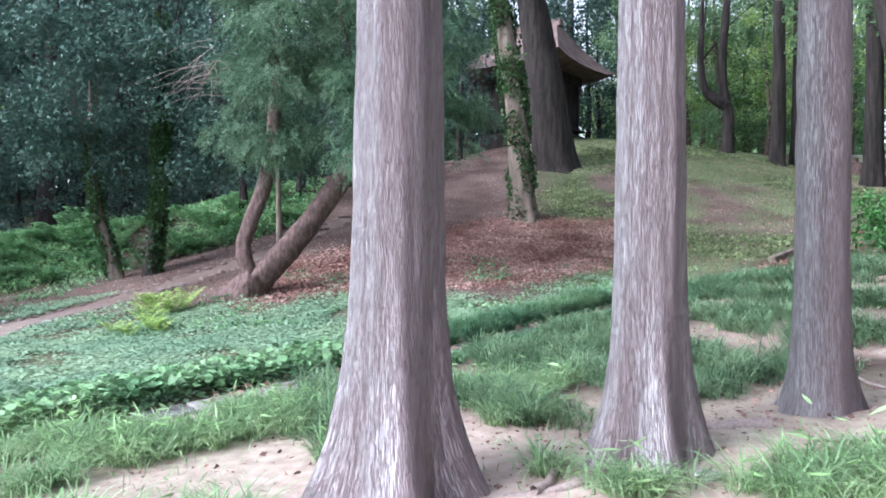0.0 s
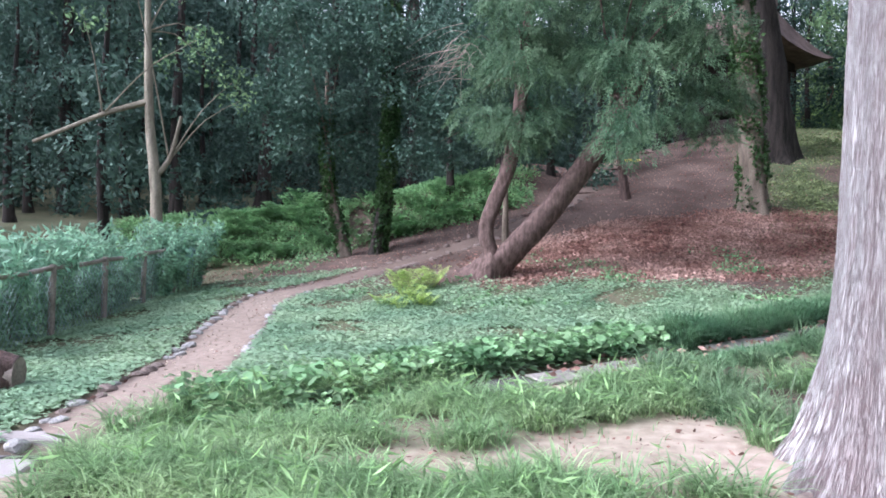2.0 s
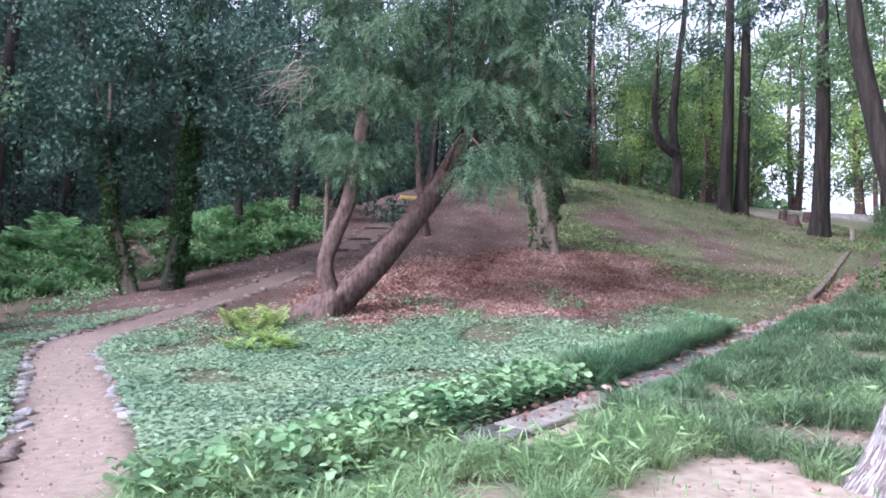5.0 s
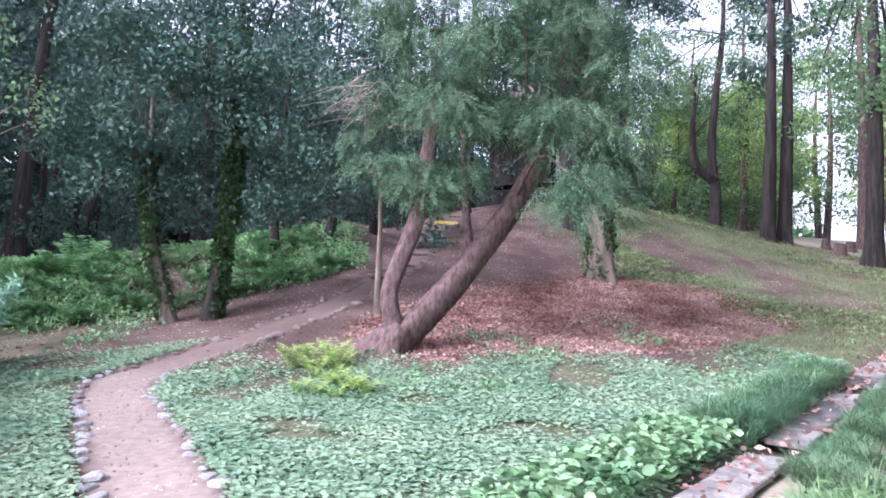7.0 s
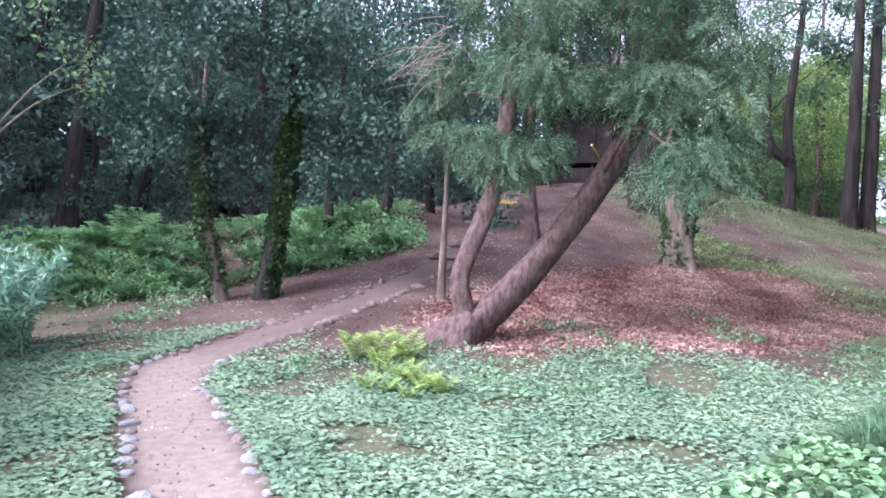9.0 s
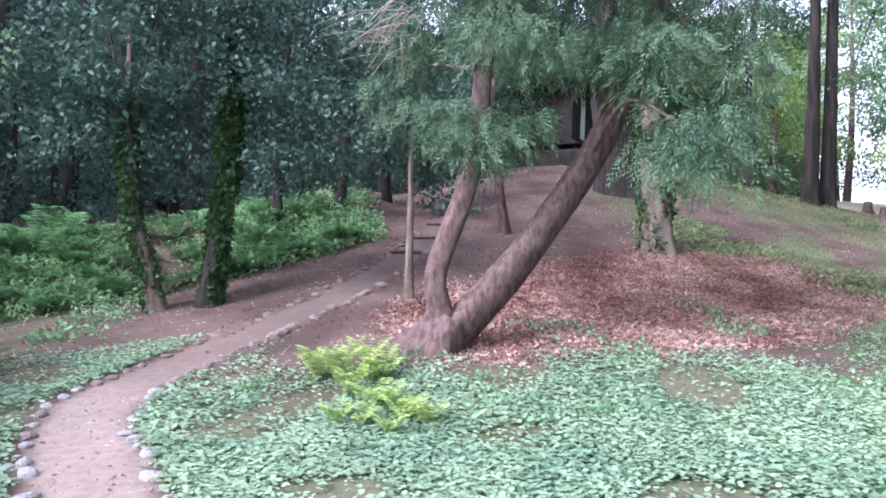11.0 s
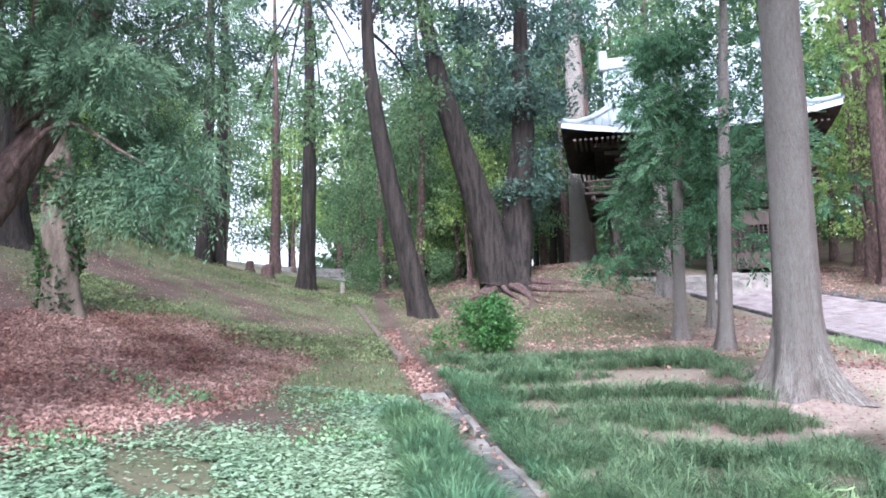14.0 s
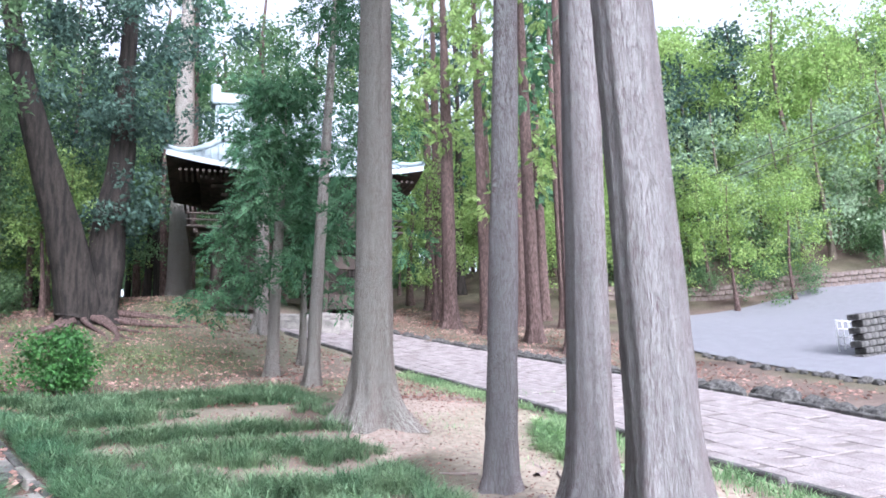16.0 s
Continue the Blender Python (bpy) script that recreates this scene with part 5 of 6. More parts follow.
        for j in range(24):
            y = -3.7 + 7.4 * j / 23
            pts = []
            for t in np.linspace(0, 1, 6):
                hx, hy = 5.0 - 2.0 * t, 3.9 - 2.2 * t
                if abs(y) < hy:
                    pts.append((sx * hx, y, skirt(hx, y, hx, hy, t) + 0.19))
            if len(pts) > 1:
                child("roof_rib", tube("roof_rib", pts, [0.05, 0.05], ROOF, 6, rough=0, steps=0.6), e)
        for sy in (-1, 1):
            pts = [(sx * (5.0 - 2.0 * t), sy * (3.9 - 2.2 * t), skirt(5.0 - 2.0 * t, 3.9 - 2.2 * t, 5.0 - 2.0 * t, 3.9 - 2.2 * t, t) + 0.26) for t in np.linspace(0, 1, 6)]
            child("hip_ridge", tube("hip_ridge", pts, [0.13, 0.15], ROOF, 8, rough=0, steps=0.5), e)
    part("ridge", boxed(-3.3, 3.3, -0.3, 0.3, EAVE + RIDGE, EAVE + RIDGE + 0.6, 0.05), ROOF, e, "pale roof ridge with end tiles")
    for sx in (-1, 1):
        part("ridge_end", boxed(sx * 3.3 - 0.2, sx * 3.3 + 0.2, -0.4, 0.4, EAVE + RIDGE - 0.1, EAVE + RIDGE + 1.0, 0.08), ROOF, e)
    for j in range(44):
        for sy in (-1, 1):
            x = -4.5 + 9.0 * j / 43
            part("rafter", boxed(x - 0.045, x + 0.045, sy * 2.95 - 0.85, sy * 2.95 + 0.85, 6.3, 6.4), WOOD_DARK, e)
    e.scale = (1, 1, 0.84)
    return tagged(e, "two-storey dark wooden temple gate with pale tiled curved roof", "temple gate")


temple_gate()

# ---------------------------------------------------------------- hill shrine
def shrine():
    x, y = 4.3, 34.4
    z = gz(x, y) + 0.1
    e = empty("hill_shrine", x, y, z, -38)
    part("base", boxed(-1.9, 1.9, -1.9, 1.9, -1.4, 0.12, 0.04), WOOD_SHADED, e)
    part("floor", boxed(-1.8, 1.8, -1.8, 1.8, 0.35, 0.45, 0.02), WOOD_SHADED, e)
    for xx in (-1.5, -0.5, 0.5, 1.5):
        for yy in (-1.5, 1.5):
            part("post", boxed(xx - 0.08, xx + 0.08, yy - 0.08, yy + 0.08, 0.1, 3.0, 0.01), WOOD_SHADED, e)
    for yy in (-1.5, 1.5):
        for x0 in (-1.5, -0.5, 0.5):
            part("board_panel", boxed(x0 + 0.08, x0 + 0.92, yy - 0.03, yy + 0.03, 0.45, 2.6), WOOD_SHADED, e)
    for xx in (-1.5, 1.5):
        part("side_board", boxed(xx - 0.02, xx + 0.02, -1.42, 1.42, 0.45, 2.6), WOOD_SHADED, e)
        part("plaster_panel", boxed(xx - 0.03, xx + 0.03, -1.1, -0.5, 0.7, 2.4), PLASTER, e)
    part("wall_plate", boxed(-1.7, 1.7, -1.7, 1.7, 2.6, 3.0, 0.02), WOOD_SHADED, e)
    part("open_door", boxed(1.55, 1.6, -2.5, -1.55, 0.45, 2.4, 0.01), WOOD_SHADED, e)
    part("stair_rail", boxed(0.8, 0.88, -3.0, -1.6, 0.5, 0.58, 0.01, pose(0, 0, -0.35, -14)), YELLOW, e)
    ring = []
    for t in np.linspace(0, 1, 7):
        hx, hy = 2.9 - 1.6 * t, 2.9 - 2.75 * t
        r = []
        for sx, sy, ex, ey in ((-1, -1, 1, 0), (1, -1, 0, 1), (1, 1, -1, 0), (-1, 1, 0, -1)):
            for i in range(6):
                u = i / 6
                r.append((sx * hx + ex * 2 * hx * u, sy * hy + ey * 2 * hy * u, 3.0 + 2.3 * t ** 1.35 + 0.3 * abs(2 * u - 1) ** 3 * (1 - t)))
        ring.append(r)
    k = 24
    v = [q for r in ring for q in r]
    f = [(i * k + j, i * k + (j + 1) % k, (i + 1) * k + (j + 1) % k, (i + 1) * k + j) for i in range(6) for j in range(k)] + [tuple(range(6 * k, 7 * k)), tuple(range(k))]
    child("roof", mesh_of("roof", v, f, ROOF_RED, False), e, "rust-brown curved roof")
    part("ridge", boxed(-1.5, 1.5, -0.2, 0.2, 5.2, 5.55, 0.04), ROOF_RED, e)
    return tagged(e, "small dark wooden shrine with white panels and rusty roof", "shrine")


shrine()
sg = empty("yellow_step_board", -0.66, 29.3, gz(-0.66, 29.3) + 0.05, 5)
part("board", boxed(-0.45, 0.45, -0.03, 0.03, 0.0, 0.12, 0.01), YELLOW, sg)
part("stake", boxed(-0.4, -0.36, -0.02, 0.02, -0.2, 0.0), WOOD_GREY, sg)
part("stake", boxed(0.36, 0.4, -0.02, 0.02, -0.2, 0.0), WOOD_GREY, sg)
tagged(sg, "small yellow board marking the trail steps", "sign")
for i in range(9):
    s = 19.5 + i * 1.5
    k = min(np.searchsorted(run, s), len(TRAIL_D) - 2)
    x, y = TRAIL_D[k]
    t = TRAIL_D[k + 1] - TRAIL_D[k]
    a = math.degrees(math.atan2(t[1], t[0])) + 90
    st = new("trail_step", tube("trail_step", [(-0.45, 0, 0), (0, 0.02, 0.01), (0.45, 0, 0)], [0.035, 0.04, 0.035], BARK_BROWN, 8))
    st.matrix_world = pose(x, y, gz(x, y) + 0.03, 0, 0, a)
    tagged(st, "dark log step set into the climbing trail", "step", "log steps of the trail")

# ---------------------------------------------------------------- fence, hedge and log on the west side
F0, F1 = np.array((-9.0, 7.2)), np.array((-11.2, 15.6))
fe = empty("chain_link_fence", *F0, 0)
fd = (F1 - F0) / np.linalg.norm(F1 - F0)
FL = float(np.linalg.norm(F1 - F0))
fa = math.degrees(math.atan2(fd[1], fd[0]))
for i in range(6):
    q = F0 + fd * FL * i / 5
    k = part("post", boxed(-0.04, 0.04, -0.04, 0.04, -0.3, 1.05, 0.015), WOOD_GREY, fe)
    k.matrix_basis = fe.matrix_world.inverted() @ pose(q[0], q[1], gz(*q), 0, 0, fa)
    if i < 5:
        q2 = F0 + fd * FL * (i + 1) / 5
        child("rail", tube("rail", [(*(q - F0), gz(*q) + 1.0), (*((q + q2) / 2 - F0), (gz(*q) + gz(*q2)) / 2 + 0.98), (*(q2 - F0), gz(*q2) + 1.0)], [0.035, 0.035], WOOD_GREY, 8, rough=0.02), fe)
v, f = [], []
for i in range(-8, int(FL / 0.12)):
    for sgn in (1, -1):
        a0 = i * 0.12
        pts = []
        for t in (0.0, 1.0):
            s = a0 + (t if sgn > 0 else 1 - t) * 0.75
            pts.append((s, 0.04 + 0.9 * t))
        if min(p[0] for p in pts) < 0 or max(p[0] for p in pts) > FL:
            continue
        b = len(v)
        for s, zz in pts:
            q = F0 + fd * s
            for o in ((-0.003, 0), (0.003, 0), (0, 0.005)):
                v.append((q[0] - F0[0] + fd[0] * o[0] - fd[1] * o[1], q[1] - F0[1] + fd[1] * o[0] + fd[0] * o[1], gz(*q) + zz))
        f += [(b, b + 1, b + 4, b + 3), (b + 1, b + 2, b + 5, b + 4), (b + 2, b, b + 3, b + 5)]
child("wire_mesh", mesh_of("wire_mesh", v, f, METAL, False), fe, "blue-grey diamond wire mesh")
q = F0 + fd * (FL - 0.75)
k = part("end_panel", boxed(-0.62, 0.62, -0.012, 0.012, 0.06, 0.95, 0.004), BLUE_SHEET, fe, "faded blue corrugated sheet closing the fence")
k.matrix_basis = fe.matrix_world.inverted() @ pose(q[0] + 0.16, q[1], gz(*q), 0, 0, fa)
tagged(fe, "overgrown chain-link fence with weathered wooden rail", "fence")

rs = np.random.RandomState(220)
for i in range(9):
    q = F0 + fd * FL * (i + 0.5) / 9 + np.array((-fd[1], fd[0])) * (rs.uniform(0.35, 0.8) if i < 6 else rs.uniform(-0.3, 0.3))
    x, y = q
    e = empty("hedge_shrub", x, y, gz(x, y))
    k = 34
    stems = []
    for j in range(k):
        a = rs.uniform(0, 6.28)
        L = rs.uniform(0.8, 1.6)
        o = rs.uniform(0.15, 0.6)
        stems.append([(0.3 * math.cos(a), 0.3 * math.sin(a), 0), (0.3 * math.cos(a) + o * 0.3 * math.cos(a), 0.3 * math.sin(a) + o * 0.3 * math.sin(a), L * 0.6), (0.3 * math.cos(a) + o * math.cos(a), 0.3 * math.sin(a) + o * math.sin(a), L)])
    pts = []
    for st in stems:
        p = dense(st, 0.035)
        pts.append(np.repeat(p[4:], 3, 0))
    child("foliage", leaf_mesh("foliage", np.concatenate(pts) + rs.normal(0, 0.02, (sum(map(len, pts)), 3)), 0.14, L_HEDGE, rs, 0.1, 0.28), e)
    for st in stems[:8]:
        child("stem", tube("stem", st, [0.008, 0.004], BARK_PALE, 4, steps=0.3), e)
    tagged(e, "tall bluish-green shrub growing through the wire fence", "shrub", "shrubs along the fence")
lg = empty("cut_log", -7.72, 5.95, gz(-7.72, 5.95) + 0.2, 20)
child("bark", tube("bark", [(-0.5, 0, 0), (-0.1, 0, 0.01), (0.35, 0, 0)], [0.19, 0.26, 0.25, 0.16], BARK_BROWN, 26, 0.08, 4, 0, 1, 0.05, 3, 0.08), lg)
bm = bmesh.new()
bmesh.ops.create_cone(bm, cap_ends=True, segments=22, radius1=0.165, radius2=0.165, depth=0.86, matrix=pose(-0.07, 0, 0, 0, 90, 0))
part("cut_face", bm, TWIG, lg, "grey cracked end grain")
tagged(lg, "short thick weathered log lying beside the trail", "log")
for x, y, r0 in ((18.9, 33.0, 0.22), (17.6, 30.5, 0.3), (20.6, 33.4, 0.26)):
    tagged(new("tree_stump", tube("tree_stump", [(x, y, gz(x, y) - 0.1), (x, y, gz(x, y) + 0.25), (x + 0.02, y, gz(x, y) + 0.5), (x + 0.02, y, gz(x, y) + 0.52)], [r0, r0 * 0.85, r0 * 0.8, 0.02], BARK_BROWN, 12, 0.05, 4, 0.3, 0.2)), "short brown tree stump at the clearing's edge", "stump", "stumps")

# ---------------------------------------------------------------- low plants


def sample(n0, x0, x1, y0, y1, mask, rs):
    x, y = rs.uniform(x0, x1, n0), rs.uniform(y0, y1, n0)
    k = rs.uniform(0, 1, n0) < mask(x, y)
    return x[k], y[k]


def lifted(x, y, lo, hi, rs):
    return np.stack([x, y, height(x, y) + rs.uniform(lo, hi, len(x))], 1)


def lawn(x, y):
    patch = np.clip(sstep(-1.0, 0.0, wave(x, y, 1.9, 230) + 0.3 * wave(x, y, 5.0, 236)), 0.08, 1) * (1 - 0.85 * litter_mask(x, y))
    return cover_mask(x, y) * patch


rs = np.random.RandomState(231)
x, y = sample(400000, -11.5, 4, 4, 16.5, lawn, rs)
tagged(new("ground_cover", round_leaf_mesh("ground_cover", lifted(x, y, 0.02, 0.065, rs), 0.024, L_COVER, rs, 0.24)), "low blue-green leafy ground cover carpet", "ground cover", kind="stuff")
x, y = sample(30000, -7, 5, 11.5, 18, lambda a, b: 0.9 * sstep(0.35, 0.9, wave(a, b, 2.4, 237) + 0.4 * wave(a, b, 6.0, 238)) * (off_line(a, b, TRAIL_D[::3]) > 0.7) * (1 - sstep(14.5, 17.5, b)), rs)
tagged(new("cover_sprigs", leaf_mesh("cover_sprigs", lifted(x, y, 0.01, 0.12, rs), 0.06, L_CREEPER, rs, 0.05, 0.8, 0.6)), "scattered green sprigs growing through fallen leaves", "ground plants", kind="stuff")
x, y = sample(170000, -5, 9, 13, 22, lambda a, b: litter_mask(a, b) ** 0.6, rs)
tagged(new("leaf_litter", leaf_mesh("leaf_litter", lifted(x, y, 0.0, 0.06, rs), 0.066, L_DEAD, rs, 0, 0.5, 0.75)), "red-brown fallen leaves heaped on the slope", "leaf litter", kind="stuff")
x, y = sample(110000, -13, 22, 2, 32, lambda a, b: 0.55 * (1 - cover_mask(a, b)) * (1 - 0.5 * litter_mask(a, b)) * (1 - 0.6 * sstep(7, 10, a) * (drain_side(a, b) < 0)) * (np.abs(drain_side(a, b)) > 0.3) * np.clip(sstep(0.3, 0.7, off_line(a, b, TRAIL_D[::3])), 0.01, 1) * np.clip(sstep(8.5, 12, b), 0.2, 1) * sstep(2.4, 2.8, off_line(a, b, PAVED_D[::4])), rs)
tagged(new("fallen_leaves", leaf_mesh("fallen_leaves", lifted(x, y, 0.004, 0.02, rs), 0.052, L_DEAD, rs, 0, 0.5, 0.85)), "thin scatter of fallen leaves on bare soil", "leaf litter", kind="stuff")


def rows_mask(x, y):
    """Curving rows of tufted grass on the bank."""
    q = 0.93 * x + 0.37 * y + 0.42 * wave(x, y, 0.55, 240) + 0.16 * wave(x, y, 1.7, 245)
    band = sstep(0.05, 0.6, 0.75 * np.cos((q - 3.0) * 2 * math.pi / 1.3) + 1.0 * wave(x, y, 1.3, 241) + 0.35 * wave(x, y, 3.1, 246) + np.where(x < 2.5, 0.62, 0.38))
    d = drain_side(x, y)
    above = (y - 4.6) - (x + 0.43) * 0.45
    return band * (d < -0.45) * (d > -7.5) * sstep(0.1, 0.9, above) * sstep(0.75, 1.3, q) * (1 - sstep(12.2, 13.8, q))


x, y = sample(36000, -2, 15, 4, 16, lambda a, b: rows_mask(a, b) ** 1.5 * np.clip(0.55 + 0.6 * wave(a, b, 4.5, 249), 0.1, 1), rs)
vigour = (0.16 + 0.2 * rows_mask(x, y)) * rs.uniform(0.55, 1.15, len(x))
x, y, vigour = np.repeat(x, 22), np.repeat(y, 22), np.repeat(vigour, 22)
turn = rs.uniform(0, 6.283, len(x))
out = 0.07 * np.sqrt(rs.uniform(0, 1, len(x)))
tagged(new("tufted_grass_rows", blade_mesh("tufted_grass_rows", lifted(x + out * np.cos(turn), y + out * np.sin(turn), -0.02, 0.01, rs), vigour, 0.009, L_ROWS, rs, 0.9, turn)), "rows of long green tufted grass mounds on the bank", "grass", kind="stuff")
x, y = sample(26000, -4, 14, 3, 16, lambda a, b: 0.6 * (drain_side(a, b) < -0.4) * sstep(0.0, 0.6, wave(a, b, 1.4, 242)), rs)
tagged(new("thin_grass", blade_mesh("thin_grass", lifted(x, y, -0.02, 0.0, rs), 0.12, 0.008, L_GRASS, rs, 0.6)), "thin short grass on bare soil", "grass", kind="stuff")


def strip(s0, s1, d0, d1):
    def m(x, y):
        s, d = drain_along(x, y), drain_side(x, y)
        return sstep(s0, s0 + 0.3, s) * (1 - sstep(s1 - 0.5, s1, s)) * sstep(d0, d0 + 0.12, d) * (1 - sstep(d1 - 0.15, d1, d + 0.12 * wave(x, y, 2, 243)))
    return m


for s0, s1, d0, d1, L, k in ((6.5, 11.7, 0.22, 1.0, 0.4, 620), (10.2, 15.2, -1.0, -0.32, 0.3, 420), (3.0, 6.0, 0.4, 0.9, 0.26, 240), (5.4, 10.4, -0.8, -0.26, 0.22, 330)):
    x, y = on_drain(rs.uniform(s0, s1, k), rs.uniform(d0 + 0.08, d1 - 0.08, k))
    keep = rs.uniform(size=k) < 0.25 + 0.75 * strip(s0, s1, d0, d1)(x, y)
    x, y = x[keep], y[keep]
    tagged(new("mondo_grass", tuft_mesh("mondo_grass", x, y, 42, L * (0.85 + 0.25 * wave(x, y, 2.6, 253)), 0.009, L_MONDO, rs, 0.07, 0.85)), "dense mound of long-bladed mondo grass beside the drain", "grass", kind="stuff")

x, y = on_drain(np.r_[rs.uniform(4.5, 12, 220), rs.uniform(12, 22, 1400)], rs.normal(0, 0.16, 1620))
tagged(new("ditch_leaves", leaf_mesh("ditch_leaves", np.stack([x, y, base_height(x, y) + rs.uniform(-0.02, 0.05, len(x)) - 0.1 * (drain_along(x, y) > 12.5)], 1), 0.085, L_DEAD, rs, 0, 0.5, 0.8)), "fallen leaves lying in the drain and ditch", "leaf litter", kind="stuff")

x, y = sample(34000, -2, 16, 2.5, 13, lambda a, b: 0.6 * (drain_side(a, b) < -0.5) * sstep(-0.5, 0.6, wave(a, b, 0.8, 251)) * sstep(2.5, 2.9, off_line(a, b, PAVED_D[::4])), rs)
tagged(new("cedar_litter", leaf_mesh("cedar_litter", lifted(x, y, 0.004, 0.015, rs), 0.034, L_DEAD, rs, 0, 0.4, 0.9)), "brown needles and leaves under the cedars", "leaf litter", kind="stuff")

x, y = sample(26000, -5.5, 7, 1.5, 9, lambda a, b: 0.7 * soil_mask(a, b) * sstep(-0.6, 0.5, wave(a, b, 1.9, 256)), rs)
tagged(new("needle_litter", leaf_mesh("needle_litter", lifted(x, y, 0.003, 0.01, rs), 0.05, L_DEAD, rs, 0, 0.12, 0.92)), "dry cedar needles strewn over bare soil", "leaf litter", kind="stuff")

x, y = sample(5000, -9, -4, 5, 13.5, lambda a, b: 0.5 * (off_line(a, b, TRAIL_D[::2]) < 0.42), rs)
tagged(new("trail_leaves", leaf_mesh("trail_leaves", lifted(x, y, 0.004, 0.012, rs), 0.035, leafmat("bleached_leaf", (0.36, 0.29, 0.23), (0.58, 0.50, 0.42), 0.8, 0.1, 0.8, 0.4), rs, 0, 0.5, 0.9)), "small bleached leaves trodden into the trail", "leaf litter", kind="stuff")

# broad-leaved creepers along the drain
x, y = on_drain(np.r_[rs.uniform(3.0, 6.4, 3000), rs.uniform(1.0, 3.2, 900)], np.r_[rs.uniform(0.3, 1.15, 3000), rs.uniform(0.0, 1.0, 900)])
tagged(new("creeper", round_leaf_mesh("creeper", lifted(x, y, 0.04, 0.24, rs), 0.042, L_CREEPER, rs, 0.5)), "broad-leaved creeper mounded beside the drain slabs", "creeper", kind="stuff")

k = 9000
s = rs.uniform(11, 30, k)
i = np.searchsorted(s_at, s)
off = 2.62 + np.abs(rs.normal(0, 0.28, k))
x, y = pd[i][:, 0] - tt[i][:, 1] * off, pd[i][:, 1] + tt[i][:, 0] * off
keep = wave(x, y, 1.1, 247) > -0.4
tagged(new("verge_grass", blade_mesh("verge_grass", lifted(x[keep], y[keep], -0.01, 0.0, rs), 0.2, 0.011, L_GRASS, rs, 0.7)), "strip of fresh grass along the paved approach", "grass", kind="stuff")

def pebble_mesh(name, x, y, size, material, rs):
    k = len(x)
    base = np.array([(1, 0, 0), (0, 1, 0), (-1, 0, 0), (0, -1, 0), (0, 0, 0.7)], float)
    v = base[None] * (size * rs.uniform(0.5, 1.5, (k, 1, 1))) * rs.uniform(0.6, 1.3, (k, 5, 3))
    v = v + np.stack([x, y, height(x, y) - 0.002], 1)[:, None]
    f = np.arange(k)[:, None] * 5
    return mesh_of(name, v.reshape(-1, 3), np.concatenate([f + q for q in ([0, 1, 4], [1, 2, 4], [2, 3, 4], [3, 0, 4])], 0), material, False)


x, y = sample(140000, -9, 7, 2, 17, lambda a, b: 0.6 * soil_mask(a, b), rs)
tagged(new("grit", pebble_mesh("grit", x, y, 0.0065, SOIL, rs)), "fine grit and crumbs of soil on bare ground", "gravel", kind="stuff")

# foreground clumps of bamboo grass
SASA = [(-4.45, 4.05, 0.85, 0.5), (-2.8, 5.0, 0.24, 0.2), (-1.95, 5.9, 0.26, 0.2), (0.5, 6.0, 0.3, 0.2), (-0.9, 5.2, 0.14, 0.12), (-4.75, 5.4, 0.55, 0.4), (-3.6, 4.0, 0.6, 0.4), (-3.5, 6.0, 0.55, 0.35), (-2.65, 5.75, 0.35, 0.3), (-1.6, 6.55, 0.4, 0.35), (-3.55, 6.75, 0.5, 0.3), (-3.0, 3.85, 0.7, 0.38), (-2.3, 3.95, 0.5, 0.4), (-4.0, 5.05, 0.6, 0.28), (-5.0, 5.85, 0.5, 0.35), (-4.1, 6.6, 0.8, 0.35), (-2.5, 5.75, 0.5, 0.35), (-1.7, 6.2, 0.55, 0.35), (0.35, 7.0, 0.75, 0.35), (-1.4, 4.2, 0.2, 0.16), (-5.3, 4.9, 0.3, 0.4), (1.05, 4.35, 0.25, 0.15), (2.2, 4.2, 0.7, 0.3), (0.55, 4.75, 0.15, 0.12), (3.4, 3.5, 0.8, 0.35), (5.4, 4.6, 1.3, 0.3)]
for i, (cx, cy, rx, ry) in enumerate(SASA):
    k = max(5, int(300 * rx * ry))
    a, b = rs.uniform(0, 6.28, k), np.sqrt(rs.uniform(0, 1, k))
    x, y = cx + rx * b * np.cos(a) * (1 + 0.2 * np.sin(5 * a)), cy + ry * b * np.sin(a) * (1 + 0.2 * np.sin(7 * a + i))
    e = empty("grass_clump", cx, cy, gz(cx, cy))
    child("tuft", tuft_mesh("tuft", x, y, 34, 0.3, 0.009, L_GRASS, rs, 0.07, 0.95, (cx, cy, gz(cx, cy))), e)
    loc = np.repeat(lifted(x, y, 0.0, 0.02, rs) - np.array((cx, cy, gz(cx, cy))), 3, 0)
    k = len(loc)
    m = rs.uniform(size=k) < 0.12
    child("bamboo_foliage", leaf_mesh("bamboo_foliage", np.repeat(loc[m], 4, 0) + rs.normal(0, 0.07, (4 * m.sum(), 3)) + (0, 0, 0.16), 0.13, L_SASA, rs, 0.1, 0.13, 0.4), e, "bright narrow bamboo grass leaves")
    tagged(e, "dense clump of green grass and dwarf bamboo", "grass", "grass clumps")


